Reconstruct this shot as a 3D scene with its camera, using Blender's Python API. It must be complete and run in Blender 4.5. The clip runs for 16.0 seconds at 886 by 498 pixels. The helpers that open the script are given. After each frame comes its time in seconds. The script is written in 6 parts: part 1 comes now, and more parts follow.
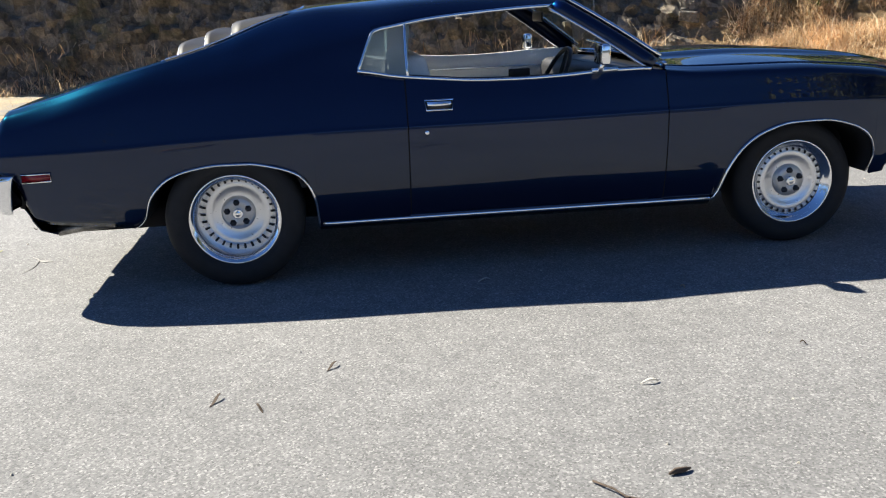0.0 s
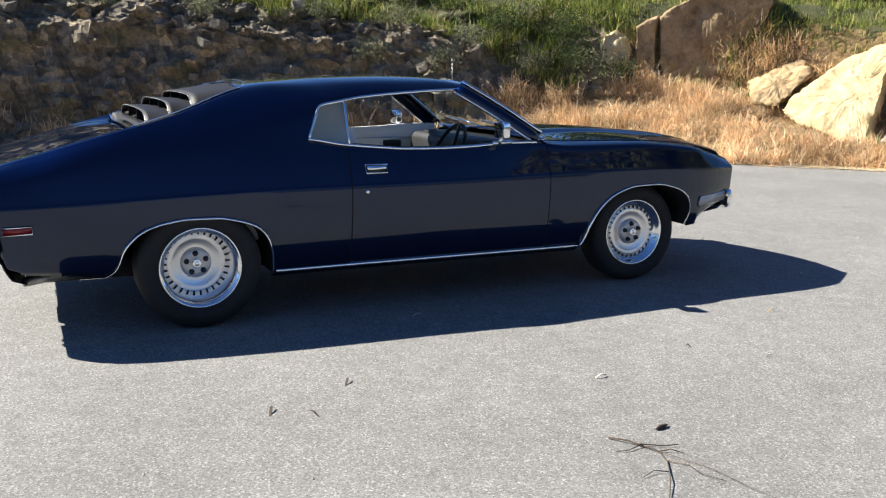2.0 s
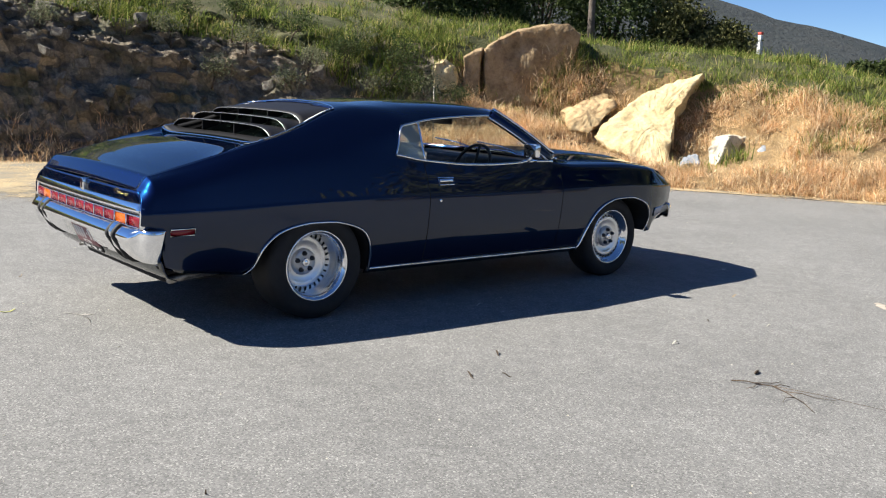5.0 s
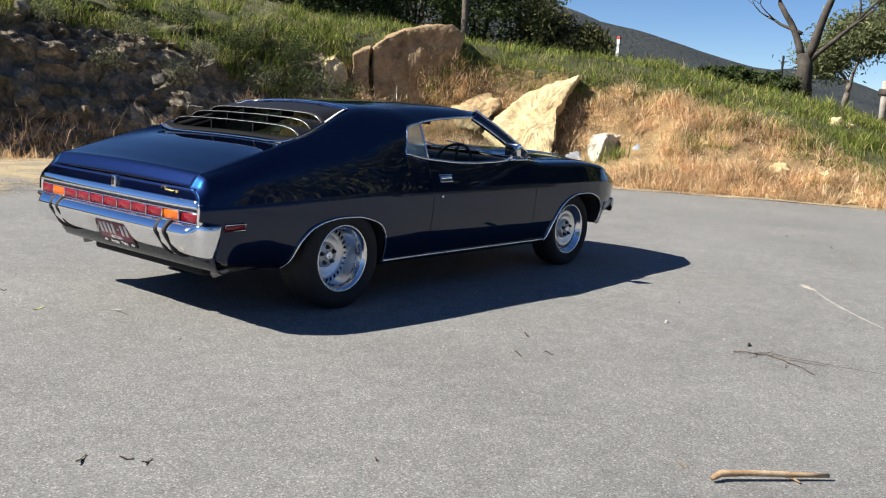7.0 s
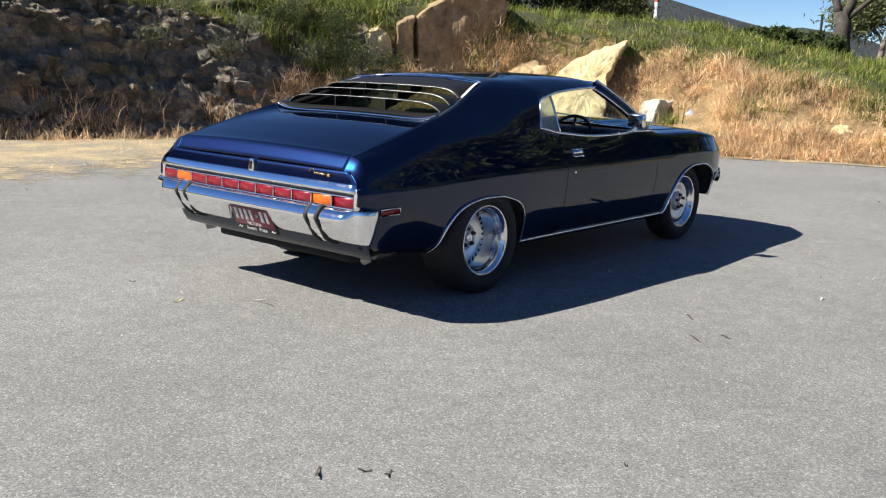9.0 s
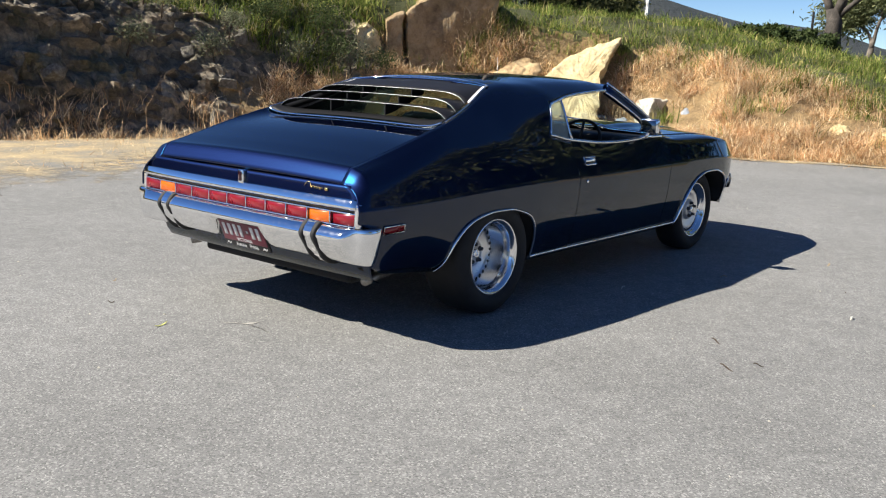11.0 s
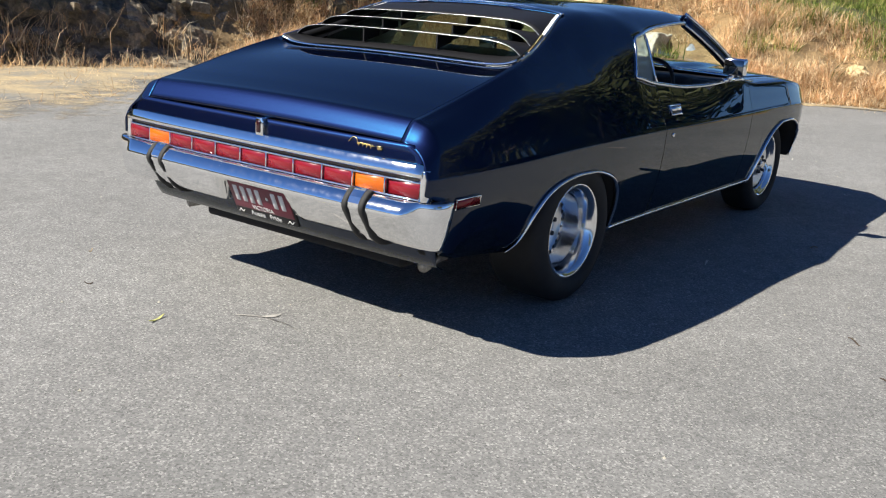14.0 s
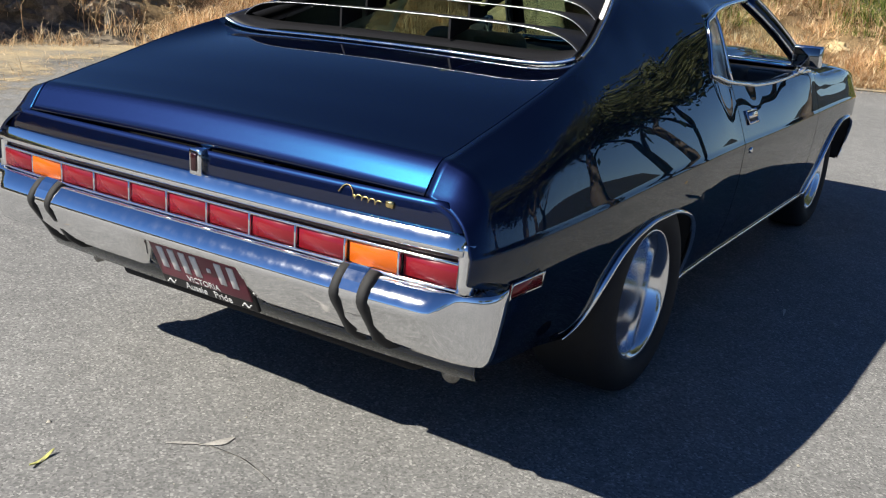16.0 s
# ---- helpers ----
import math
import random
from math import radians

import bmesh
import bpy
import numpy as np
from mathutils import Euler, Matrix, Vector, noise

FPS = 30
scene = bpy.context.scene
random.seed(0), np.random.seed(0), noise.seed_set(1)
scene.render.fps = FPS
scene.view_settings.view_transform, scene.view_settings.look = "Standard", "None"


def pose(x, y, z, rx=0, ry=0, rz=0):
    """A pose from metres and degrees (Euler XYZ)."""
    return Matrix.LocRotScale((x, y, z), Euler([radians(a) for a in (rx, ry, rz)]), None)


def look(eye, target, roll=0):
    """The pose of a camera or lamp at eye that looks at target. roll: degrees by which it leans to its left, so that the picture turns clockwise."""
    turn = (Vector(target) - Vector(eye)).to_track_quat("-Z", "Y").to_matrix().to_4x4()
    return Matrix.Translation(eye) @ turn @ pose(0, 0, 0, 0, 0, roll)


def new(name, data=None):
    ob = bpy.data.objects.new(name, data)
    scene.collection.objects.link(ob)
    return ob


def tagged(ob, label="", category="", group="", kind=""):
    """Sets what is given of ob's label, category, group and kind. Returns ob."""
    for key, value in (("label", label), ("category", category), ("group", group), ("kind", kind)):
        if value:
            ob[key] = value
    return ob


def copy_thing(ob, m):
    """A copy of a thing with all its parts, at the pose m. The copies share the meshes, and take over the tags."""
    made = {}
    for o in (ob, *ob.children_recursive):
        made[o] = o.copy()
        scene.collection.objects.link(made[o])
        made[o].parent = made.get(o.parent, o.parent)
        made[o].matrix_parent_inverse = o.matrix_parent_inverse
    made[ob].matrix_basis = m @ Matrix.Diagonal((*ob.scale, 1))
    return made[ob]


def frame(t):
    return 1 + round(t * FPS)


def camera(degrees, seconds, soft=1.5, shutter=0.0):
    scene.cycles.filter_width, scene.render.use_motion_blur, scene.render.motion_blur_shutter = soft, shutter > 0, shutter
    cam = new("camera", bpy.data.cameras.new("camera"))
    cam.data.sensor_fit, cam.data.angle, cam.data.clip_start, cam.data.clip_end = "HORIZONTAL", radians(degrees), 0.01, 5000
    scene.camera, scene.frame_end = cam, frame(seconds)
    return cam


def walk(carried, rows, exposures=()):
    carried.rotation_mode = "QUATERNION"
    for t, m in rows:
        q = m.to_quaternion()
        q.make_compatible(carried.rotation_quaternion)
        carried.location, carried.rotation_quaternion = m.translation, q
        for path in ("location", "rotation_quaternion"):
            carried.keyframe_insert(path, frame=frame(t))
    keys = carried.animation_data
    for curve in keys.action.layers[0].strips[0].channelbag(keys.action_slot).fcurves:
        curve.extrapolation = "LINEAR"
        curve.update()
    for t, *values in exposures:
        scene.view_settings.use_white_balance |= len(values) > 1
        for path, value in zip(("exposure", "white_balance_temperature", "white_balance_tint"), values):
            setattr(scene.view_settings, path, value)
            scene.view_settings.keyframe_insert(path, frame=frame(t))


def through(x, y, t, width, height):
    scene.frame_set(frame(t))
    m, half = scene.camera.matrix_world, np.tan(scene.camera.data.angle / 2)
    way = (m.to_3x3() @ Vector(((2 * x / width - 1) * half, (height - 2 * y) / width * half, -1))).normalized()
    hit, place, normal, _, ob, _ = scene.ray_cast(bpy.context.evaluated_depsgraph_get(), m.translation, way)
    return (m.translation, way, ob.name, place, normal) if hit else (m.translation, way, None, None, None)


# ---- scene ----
cam = camera(51.0, 16.0, soft=1.15)
PATH = [
    (0, (0.497, -5.269, 1.284), (0.71, -3.347, 0.771), -2.3),
    (0.5, (0.179, -5.389, 1.303), (0.638, -3.525, 0.742), -2.3),
    (1, (-0.086, -5.624, 1.311), (0.504, -3.786, 0.788), -1.6),
    (1.5, (-0.402, -5.733, 1.348), (0.299, -3.905, 0.941), -0.2),
    (2, (-0.783, -5.799, 1.352), (0.015, -4.004, 0.978), 0.3),
    (2.5, (-1.158, -5.901, 1.351), (-0.26, -4.149, 0.996), 0.8),
    (3, (-1.551, -5.831, 1.335), (-0.554, -4.133, 0.985), 1.3),
    (3.5, (-1.94, -5.806, 1.34), (-0.842, -4.174, 0.979), 1.9),
    (4, (-2.303, -5.759, 1.363), (-1.121, -4.181, 1.022), 2.8),
    (6.3, (-3.737, -5.293, 1.356), (-2.332, -3.912, 1.013), 2.6),
    (6.5, (-3.837, -5.259, 1.361), (-2.4, -3.911, 1.019), 3.0),
    (7, (-4.089, -5.08, 1.352), (-2.565, -3.824, 1.039), 3.6),
    (7.5, (-4.299, -4.903, 1.352), (-2.723, -3.722, 0.998), 3.4),
    (8, (-4.487, -4.74, 1.358), (-2.92, -3.547, 1.008), 3.1),
    (8.5, (-4.52, -4.456, 1.357), (-2.981, -3.222, 1.029), 3.0),
    (9, (-4.402, -4.253, 1.333), (-2.898, -2.99, 0.954), 2.2),
    (11.5, (-4.151, -3.842, 1.374), (-2.615, -2.62, 0.989), 2.2),
    (12, (-4.155, -3.787, 1.366), (-2.594, -2.592, 0.997), 2.0),
    (12.5, (-4.141, -3.654, 1.347), (-2.543, -2.507, 0.984), 2.5),
    (13, (-3.921, -3.446, 1.295), (-2.339, -2.302, 0.86), 2.9),
    (13.5, (-3.737, -3.188, 1.292), (-2.189, -2.015, 0.814), 2.8),
    (14, (-3.61, -2.839, 1.307), (-2.058, -1.692, 0.784), 3.6),
    (14.5, (-3.414, -2.566, 1.285), (-1.875, -1.42, 0.721), 3.8),
    (15, (-3.167, -2.323, 1.304), (-1.662, -1.139, 0.728), 2.9),
    (15.5, (-2.973, -2.058, 1.286), (-1.413, -0.942, 0.722), 2.7),
    (16, (-2.739, -1.868, 1.284), (-1.125, -0.836, 0.711), 3.9),
]
EXPOSURES = ((0.0, 1.40, 6600, 8), (1.0, 1.40, 6600, 8), (2.0, 1.39, 6600, 8), (3.5, 1.28, 6600, 8), (6.3, 1.09, 6600, 8), (7.0, 1.02, 6600, 8), (9.0, 1.1, 6600, 8), (12.5, 1.1, 6600, 8), (14.0, 1.08, 6600, 8), (16.0, 0.87, 6600, 8))
walk(cam, [(t, look(eye, target, roll)) for t, eye, target, roll in PATH], EXPOSURES)

# ---- light ----
SUN_TO = Vector((-0.90, 0.72, 1.03)).normalized()
world = bpy.data.worlds.new("world")
scene.world = world
world.use_nodes = True
wn = world.node_tree.nodes
sky = wn.new("ShaderNodeTexSky")
sky.sky_type = "NISHITA"
sky.sun_disc = False
sky.sun_elevation = math.asin(SUN_TO.z)
sky.sun_rotation = math.atan2(SUN_TO.x, SUN_TO.y)
sky.air_density, sky.dust_density, sky.ozone_density = 0.75, 0.0, 2.5
wn["Background"].inputs[1].default_value = 0.062
sky.altitude = 1500
deep = wn.new("ShaderNodeHueSaturation")
deep.inputs["Saturation"].default_value = 1.18
deep.inputs["Hue"].default_value = 0.508
world.node_tree.links.new(sky.outputs[0], deep.inputs["Color"])
world.node_tree.links.new(deep.outputs[0], wn["Background"].inputs[0])
sun_data = bpy.data.lights.new("sun", "SUN")
sun_data.energy, sun_data.angle, sun_data.color = 5.0, radians(0.53), (1.0, 0.95, 0.86)
sun = new("sun", sun_data)
sun.matrix_world = look(SUN_TO * 50, (0, 0, 0))

# ---- materials ----
def material(name, color, rough=0.5, metal=0.0, coat=0.0, spec=0.5):
    m = bpy.data.materials.new(name)
    m.use_nodes = True
    b = m.node_tree.nodes["Principled BSDF"]
    b.inputs["Base Color"].default_value = (*color, 1)
    b.inputs["Roughness"].default_value = rough
    b.inputs["Metallic"].default_value = metal
    b.inputs["Coat Weight"].default_value = coat
    b.inputs["Coat Roughness"].default_value = 0.02
    b.inputs["Specular IOR Level"].default_value = spec
    return m


def node(m, kind, **inputs):
    n = m.node_tree.nodes.new(kind)
    for k, v in inputs.items():
        n.inputs[k.replace("_", " ")].default_value = v
    return n


def wire(m, a, b):
    m.node_tree.links.new(a, b)


def ramp(m, source, stops):
    r = m.node_tree.nodes.new("ShaderNodeValToRGB")
    e = r.color_ramp.elements
    while len(e) < len(stops):
        e.new(0.5)
    for k, (p, c) in zip(e, stops):
        k.position, k.color = p, (*c, 1)
    wire(m, source, r.inputs[0])
    return r.outputs[0]


def coords(m, kind="Object"):
    return m.node_tree.nodes.new("ShaderNodeTexCoord").outputs[kind]


def noisy(m, scale, detail=6.0, rough=0.6, vec=None):
    n = node(m, "ShaderNodeTexNoise", Scale=scale, Detail=detail, Roughness=rough)
    wire(m, vec or coords(m), n.inputs["Vector"])
    return n.outputs["Fac"]


def mixed(m, fac, a, b, mode="MIX"):
    n = m.node_tree.nodes.new("ShaderNodeMix")
    n.data_type, n.blend_type = "RGBA", mode
    for slot, v in ((0, fac), (6, a), (7, b)):
        if isinstance(v, bpy.types.NodeSocket):
            wire(m, v, n.inputs[slot])
        elif slot == 0:
            n.inputs[0].default_value = v
        else:
            n.inputs[slot].default_value = (*v, 1)
    return n.outputs[2]


def bsdf(m):
    return m.node_tree.nodes["Principled BSDF"]


def bump(m, height, strength, dist, under=None):
    n = node(m, "ShaderNodeBump", Strength=strength, Distance=dist)
    wire(m, height, n.inputs["Height"])
    if under:
        wire(m, under, n.inputs["Normal"])
    wire(m, n.outputs[0], bsdf(m).inputs["Normal"])
    return n.outputs[0]


def grainy(name, stops, scale, rough=0.9, fine=40.0, strength=0.4, dist=0.01, metal=0.0):
    """A rough natural surface: colour by broad noise, shaken by fine noise, with relief."""
    m = material(name, stops[0][1], rough, metal)
    a = ramp(m, noisy(m, scale), stops)
    f = noisy(m, fine)
    c = mixed(m, 0.55, a, ramp(m, f, [(0.25, (0.45, 0.45, 0.45)), (0.75, (1.25, 1.25, 1.25))]), "MULTIPLY")
    wire(m, c, bsdf(m).inputs["Base Color"])
    bump(m, f, strength, dist)
    return m


# car
PAINT = material("navy_paint", (0.003, 0.006, 0.045), 0.46, 1.0, 1.0)
bsdf(PAINT).inputs["Coat IOR"].default_value = 1.47
bsdf(PAINT).inputs["Specular Tint"].default_value = (0.06, 0.08, 0.16, 1)
bsdf(PAINT).inputs["Coat Roughness"].default_value = 0.008
wire(PAINT, ramp(PAINT, noisy(PAINT, 900.0, 2.0), [(0.35, (0.0036, 0.0042, 0.025)), (0.7, (0.0066, 0.0080, 0.048))]), bsdf(PAINT).inputs["Base Color"])
# teal flakes under the lacquer, bright only near the mirror angle
flake = node(PAINT, "ShaderNodeBsdfAnisotropic", Roughness=0.29)
wire(PAINT, ramp(PAINT, noisy(PAINT, 1400.0, 2.0), [(0.35, (0.0005, 0.0058, 0.0090)), (0.7, (0.0012, 0.0145, 0.0220))]), flake.inputs["Color"])
both = PAINT.node_tree.nodes.new("ShaderNodeAddShader")
wire(PAINT, bsdf(PAINT).outputs[0], both.inputs[0])
wire(PAINT, flake.outputs[0], both.inputs[1])
wire(PAINT, both.outputs[0], PAINT.node_tree.nodes["Material Output"].inputs[0])
CHROME = material("chrome", (0.86, 0.87, 0.89), 0.06, 1.0)
wire(CHROME, ramp(CHROME, noisy(CHROME, 30.0), [(0.3, (0.04, 0.04, 0.04)), (0.8, (0.12, 0.12, 0.12))]), bsdf(CHROME).inputs["Roughness"])
ALLOY = material("polished_alloy", (0.80, 0.80, 0.80), 0.3, 0.9)
wire(ALLOY, ramp(ALLOY, noisy(ALLOY, 60.0), [(0.3, (0.27, 0.27, 0.27)), (0.75, (0.36, 0.36, 0.36))]), bsdf(ALLOY).inputs["Roughness"])
POLISH = material("polished_rim", (0.84, 0.85, 0.87), 0.13, 1.0)
wire(POLISH, ramp(POLISH, noisy(POLISH, 25.0), [(0.3, (0.09, 0.09, 0.09)), (0.75, (0.18, 0.18, 0.18))]), bsdf(POLISH).inputs["Roughness"])
RUBBER = grainy("tyre_rubber", [(0.3, (0.008, 0.008, 0.009)), (0.8, (0.016, 0.016, 0.017))], 20.0, 0.75, 200.0, 0.15, 0.002)
BLACK = material("black_plastic", (0.012, 0.012, 0.013), 0.42)
SATIN = material("satin_black_louvre", (0.010, 0.010, 0.012), 0.55, spec=0.2)
UNDER = material("underbody_black", (0.006, 0.006, 0.007), 0.9)
STEEL = grainy("exhaust_steel", [(0.3, (0.18, 0.17, 0.16)), (0.8, (0.4, 0.39, 0.37))], 30.0, 0.45, 120.0, 0.1, 0.002, 0.9)
CREAM = grainy("white_vinyl", [(0.3, (0.84, 0.83, 0.80)), (0.8, (0.90, 0.89, 0.86))], 12.0, 0.5, 300.0, 0.1, 0.002)
DARKTRIM = grainy("black_vinyl", [(0.3, (0.012, 0.012, 0.013)), (0.8, (0.022, 0.022, 0.024))], 15.0, 0.55, 260.0, 0.2, 0.002)


def lens_mat(name, color):
    m = material(name, color, 0.22, 0.0, 0.25)
    w = node(m, "ShaderNodeTexWave", Scale=55.0)
    wire(m, coords(m), w.inputs["Vector"])
    bump(m, w.outputs["Fac"], 0.12, 0.001)
    return m


RED = lens_mat("red_lens", (0.19, 0.007, 0.014))
DEEPRED = lens_mat("deep_red_strip", (0.02, 0.002, 0.004))
AMBER = lens_mat("amber_lens", (0.58, 0.115, 0.008))
CLEARLENS = lens_mat("clear_lens", (0.55, 0.52, 0.5))


def glass_mat(name, tint, alpha):
    m = material(name, tint, 0.02)
    n = m.node_tree.nodes
    t, g, x = n.new("ShaderNodeBsdfTransparent"), n.new("ShaderNodeBsdfGlossy"), n.new("ShaderNodeMixShader")
    t.inputs[0].default_value = (*tint, 1)
    g.inputs["Roughness"].default_value = 0.01
    f = node(m, "ShaderNodeLayerWeight", Blend=0.5)
    r = ramp(m, f.outputs["Facing"], [(0.0, (0.05, 0.05, 0.05)), (0.55, (0.08, 0.08, 0.08)), (0.85, (0.3, 0.3, 0.3)), (1.0, (0.9, 0.9, 0.9))])
    wire(m, r, x.inputs[0])
    wire(m, t.outputs[0], x.inputs[1])
    wire(m, g.outputs[0], x.inputs[2])
    wire(m, x.outputs[0], n["Material Output"].inputs[0])
    return m


GLASS = glass_mat("window_glass", (0.78, 0.86, 0.84), 0.2)
GLASSDARK = glass_mat("rear_glass", (0.18, 0.25, 0.21), 0.4)
DUSTY = glass_mat("dusty_tinted_glass", (0.70, 0.80, 0.78), 0.3)
haze, veil0 = DUSTY.node_tree.nodes.new("ShaderNodeBsdfDiffuse"), DUSTY.node_tree.nodes.new("ShaderNodeMixShader")
haze.inputs[0].default_value = (0.42, 0.50, 0.50, 1)
outlet = DUSTY.node_tree.nodes["Material Output"].inputs[0]
clearer = outlet.links[0].from_socket
veil0.inputs[0].default_value = 0.4
wire(DUSTY, clearer, veil0.inputs[1])
wire(DUSTY, haze.outputs[0], veil0.inputs[2])
wire(DUSTY, veil0.outputs[0], outlet)
# glass colour darkened in place of the dark trees it would reflect
MIRROR = material("dark_reflection_mirror", (0.22, 0.23, 0.24), 0.03, 1.0)
HUB = material("dull_hub_metal", (0.55, 0.55, 0.55), 0.4, 0.8)
NUT = material("dark_lug_steel", (0.05, 0.05, 0.055), 0.35, 0.8)
PLATE = material("plate_maroon", (0.13, 0.012, 0.03), 0.35)
PLATEWHITE = material("plate_white", (0.6, 0.6, 0.6), 0.5)
PLATEBLACK = material("plate_frame_black", (0.004, 0.004, 0.007), 0.5)
GOLD = material("gilt_script", (0.65, 0.5, 0.22), 0.25, 1.0)

# ---- building helpers ----
def part(name, bm, mat, parent=None, label="", smooth=True):
    me = bpy.data.meshes.new(name)
    bm.to_mesh(me)
    bm.free()
    return finish(name, me, mat, parent, label, smooth)


def finish(name, me, mat, parent=None, label="", smooth=True):
    for m in mat if isinstance(mat, (list, tuple)) else [mat]:
        me.materials.append(m)
    if smooth:
        me.polygons.foreach_set("use_smooth", [True] * len(me.polygons))
    ob = new(name, me)
    ob.parent = parent
    if label:
        tagged(ob, label)
    return ob


def raw(name, verts, faces, mat, parent=None, label="", smooth=True):
    me = bpy.data.meshes.new(name)
    me.from_pydata([tuple(map(float, v)) for v in verts], [], [tuple(map(int, f)) for f in faces])
    me.update()
    return finish(name, me, mat, parent, label, smooth)


def thing(name, label, category, place=(0, 0, 0), group=""):
    ob = new(name)
    ob.location = place
    ob.empty_display_size = 0.1
    return tagged(ob, label, category, group)


def pchip(xs, ys, at):
    """Smooth interpolation that never overshoots."""
    xs, ys, at = np.asarray(xs, float), np.asarray(ys, float), np.clip(np.asarray(at, float), xs[0], xs[-1])
    h, d = np.diff(xs), np.diff(ys) / np.diff(xs)
    s = np.zeros_like(ys)
    for k in range(1, len(xs) - 1):
        if d[k - 1] * d[k] > 0:
            w1, w2 = 2 * h[k] + h[k - 1], h[k] + 2 * h[k - 1]
            s[k] = (w1 + w2) / (w1 / d[k - 1] + w2 / d[k])
    s[0], s[-1] = d[0], d[-1]
    k = np.clip(np.searchsorted(xs, at, "right") - 1, 0, len(h) - 1)
    u = (at - xs[k]) / h[k]
    return ys[k] * (1 + 2 * u) * (1 - u) ** 2 + s[k] * h[k] * u * (1 - u) ** 2 + ys[k + 1] * u * u * (3 - 2 * u) + s[k + 1] * h[k] * u * u * (u - 1)


def box_bm(x0, x1, y0, y1, z0, z1, bevel=0.0, segs=2):
    bm = bmesh.new()
    bmesh.ops.create_cube(bm, size=1)
    for v in bm.verts:
        v.co = ((x0 + x1) / 2 + v.co.x * (x1 - x0), (y0 + y1) / 2 + v.co.y * (y1 - y0), (z0 + z1) / 2 + v.co.z * (z1 - z0))
    if bevel:
        bmesh.ops.bevel(bm, geom=bm.edges[:], offset=bevel, segments=segs, affect="EDGES", profile=0.5)
    return bm


def tube_bm(points, radius, sides=8, flat=1.0, closed=False, bm=None, up=(0, 0, 1)):
    """A round or flattened bar along points. radius: one number or one for each point."""
    bm = bm or bmesh.new()
    pts = [Vector(p) for p in points]
    rad = radius if isinstance(radius, (list, tuple)) else [radius] * len(pts)
    rings = []
    for k, p in enumerate(pts):
        a = pts[k - 1] if k or closed else p
        b = pts[(k + 1) % len(pts)] if k < len(pts) - 1 or closed else p
        d = (b - a).normalized()
        u = Vector(up)
        if abs(u.dot(d)) > 0.95:
            u = Vector((0, 1, 0)) if abs(d.y) < 0.9 else Vector((1, 0, 0))
        s = d.cross(u).normalized()
        n = s.cross(d).normalized()
        rings.append([bm.verts.new(p + rad[k] * (math.cos(2 * math.pi * j / sides) * s * flat + math.sin(2 * math.pi * j / sides) * n)) for j in range(sides)])
    for k in range(len(rings) - (0 if closed else 1)):
        r, q = rings[k], rings[(k + 1) % len(rings)]
        for j in range(sides):
            bm.faces.new((r[j], r[(j + 1) % sides], q[(j + 1) % sides], q[j]))
    if not closed:
        bm.faces.new(rings[0][::-1])
        bm.faces.new(rings[-1])
    return bm


def lathe_bm(profile, segs=48, bm=None):
    """Revolves (radius, y) about the y axis."""
    bm = bm or bmesh.new()
    rings = []
    for r, y in profile:
        if r < 1e-5:
            rings.append([bm.verts.new((0, y, 0))] * segs)
        else:
            rings.append([bm.verts.new((r * math.cos(2 * math.pi * k / segs), y, r * math.sin(2 * math.pi * k / segs))) for k in range(segs)])
    for a, b in zip(rings, rings[1:]):
        for k in range(segs):
            f = [a[k], a[(k + 1) % segs], b[(k + 1) % segs], b[k]]
            f = list(dict.fromkeys(f))
            if len(f) > 2:
                bm.faces.new(f)
    return bm


def grid_bm(rows, bm=None, flip=False):
    """A sheet of quads through rows of points."""
    bm = bm or bmesh.new()
    vs = [[bm.verts.new(p) for p in r] for r in rows]
    for a, b in zip(vs, vs[1:]):
        for k in range(len(a) - 1):
            f = (a[k], a[k + 1], b[k + 1], b[k])
            bm.faces.new(f[::-1] if flip else f)
    return bm


def solid(ob, thick, offset=-1.0):
    md = ob.modifiers.new("thickness", "SOLIDIFY")
    md.thickness, md.offset = thick, offset
    return ob


def bevelled(ob, width, segs=2):
    md = ob.modifiers.new("edges", "BEVEL")
    md.width, md.segments, md.limit_method = width, segs, "ANGLE"
    return ob

# ---- the car: rear axle at x 0, nose towards +x, centre line at y 0 ----
LINES = {
    "crease": ((-1.09, 0.688), (-0.6, 0.697), (-0.2, 0.711), (0.2, 0.722), (0.6, 0.727), (1.2, 0.728), (1.6, 0.731), (2.0, 0.738), (2.8, 0.748), (3.2, 0.74), (3.5, 0.725), (3.69, 0.71)),
    "width": ((-1.09, 0.884), (-1.07, 0.895), (-1.03, 0.904), (-0.8, 0.92), (-0.2, 0.925), (0.3, 0.925), (0.9, 0.914), (1.5, 0.91), (2.1, 0.906), (2.8, 0.903), (3.1, 0.89), (3.3, 0.855), (3.5, 0.79), (3.6, 0.745), (3.69, 0.70)),
}
BELT = ((-1.09, 0.856, 0.742), (-1.032, 0.866, 0.782), (-1.02, 0.867, 0.787), (-0.985, 0.868, 0.793), (-0.8, 0.868, 0.83), (-0.6, 0.862, 0.87), (-0.2, 0.845, 0.925), (0.2, 0.828, 0.962), (0.62, 0.816, 0.984), (0.8, 0.82, 0.955), (1.0, 0.825, 0.935), (1.2, 0.828, 0.92), (1.4, 0.83, 0.917), (1.6, 0.832, 0.922), (1.8, 0.834, 0.934), (2.0, 0.838, 0.938), (2.12, 0.84, 0.922), (2.3, 0.845, 0.905), (2.8, 0.843, 0.9), (3.2, 0.822, 0.868), (3.5, 0.745, 0.80), (3.69, 0.672, 0.74))
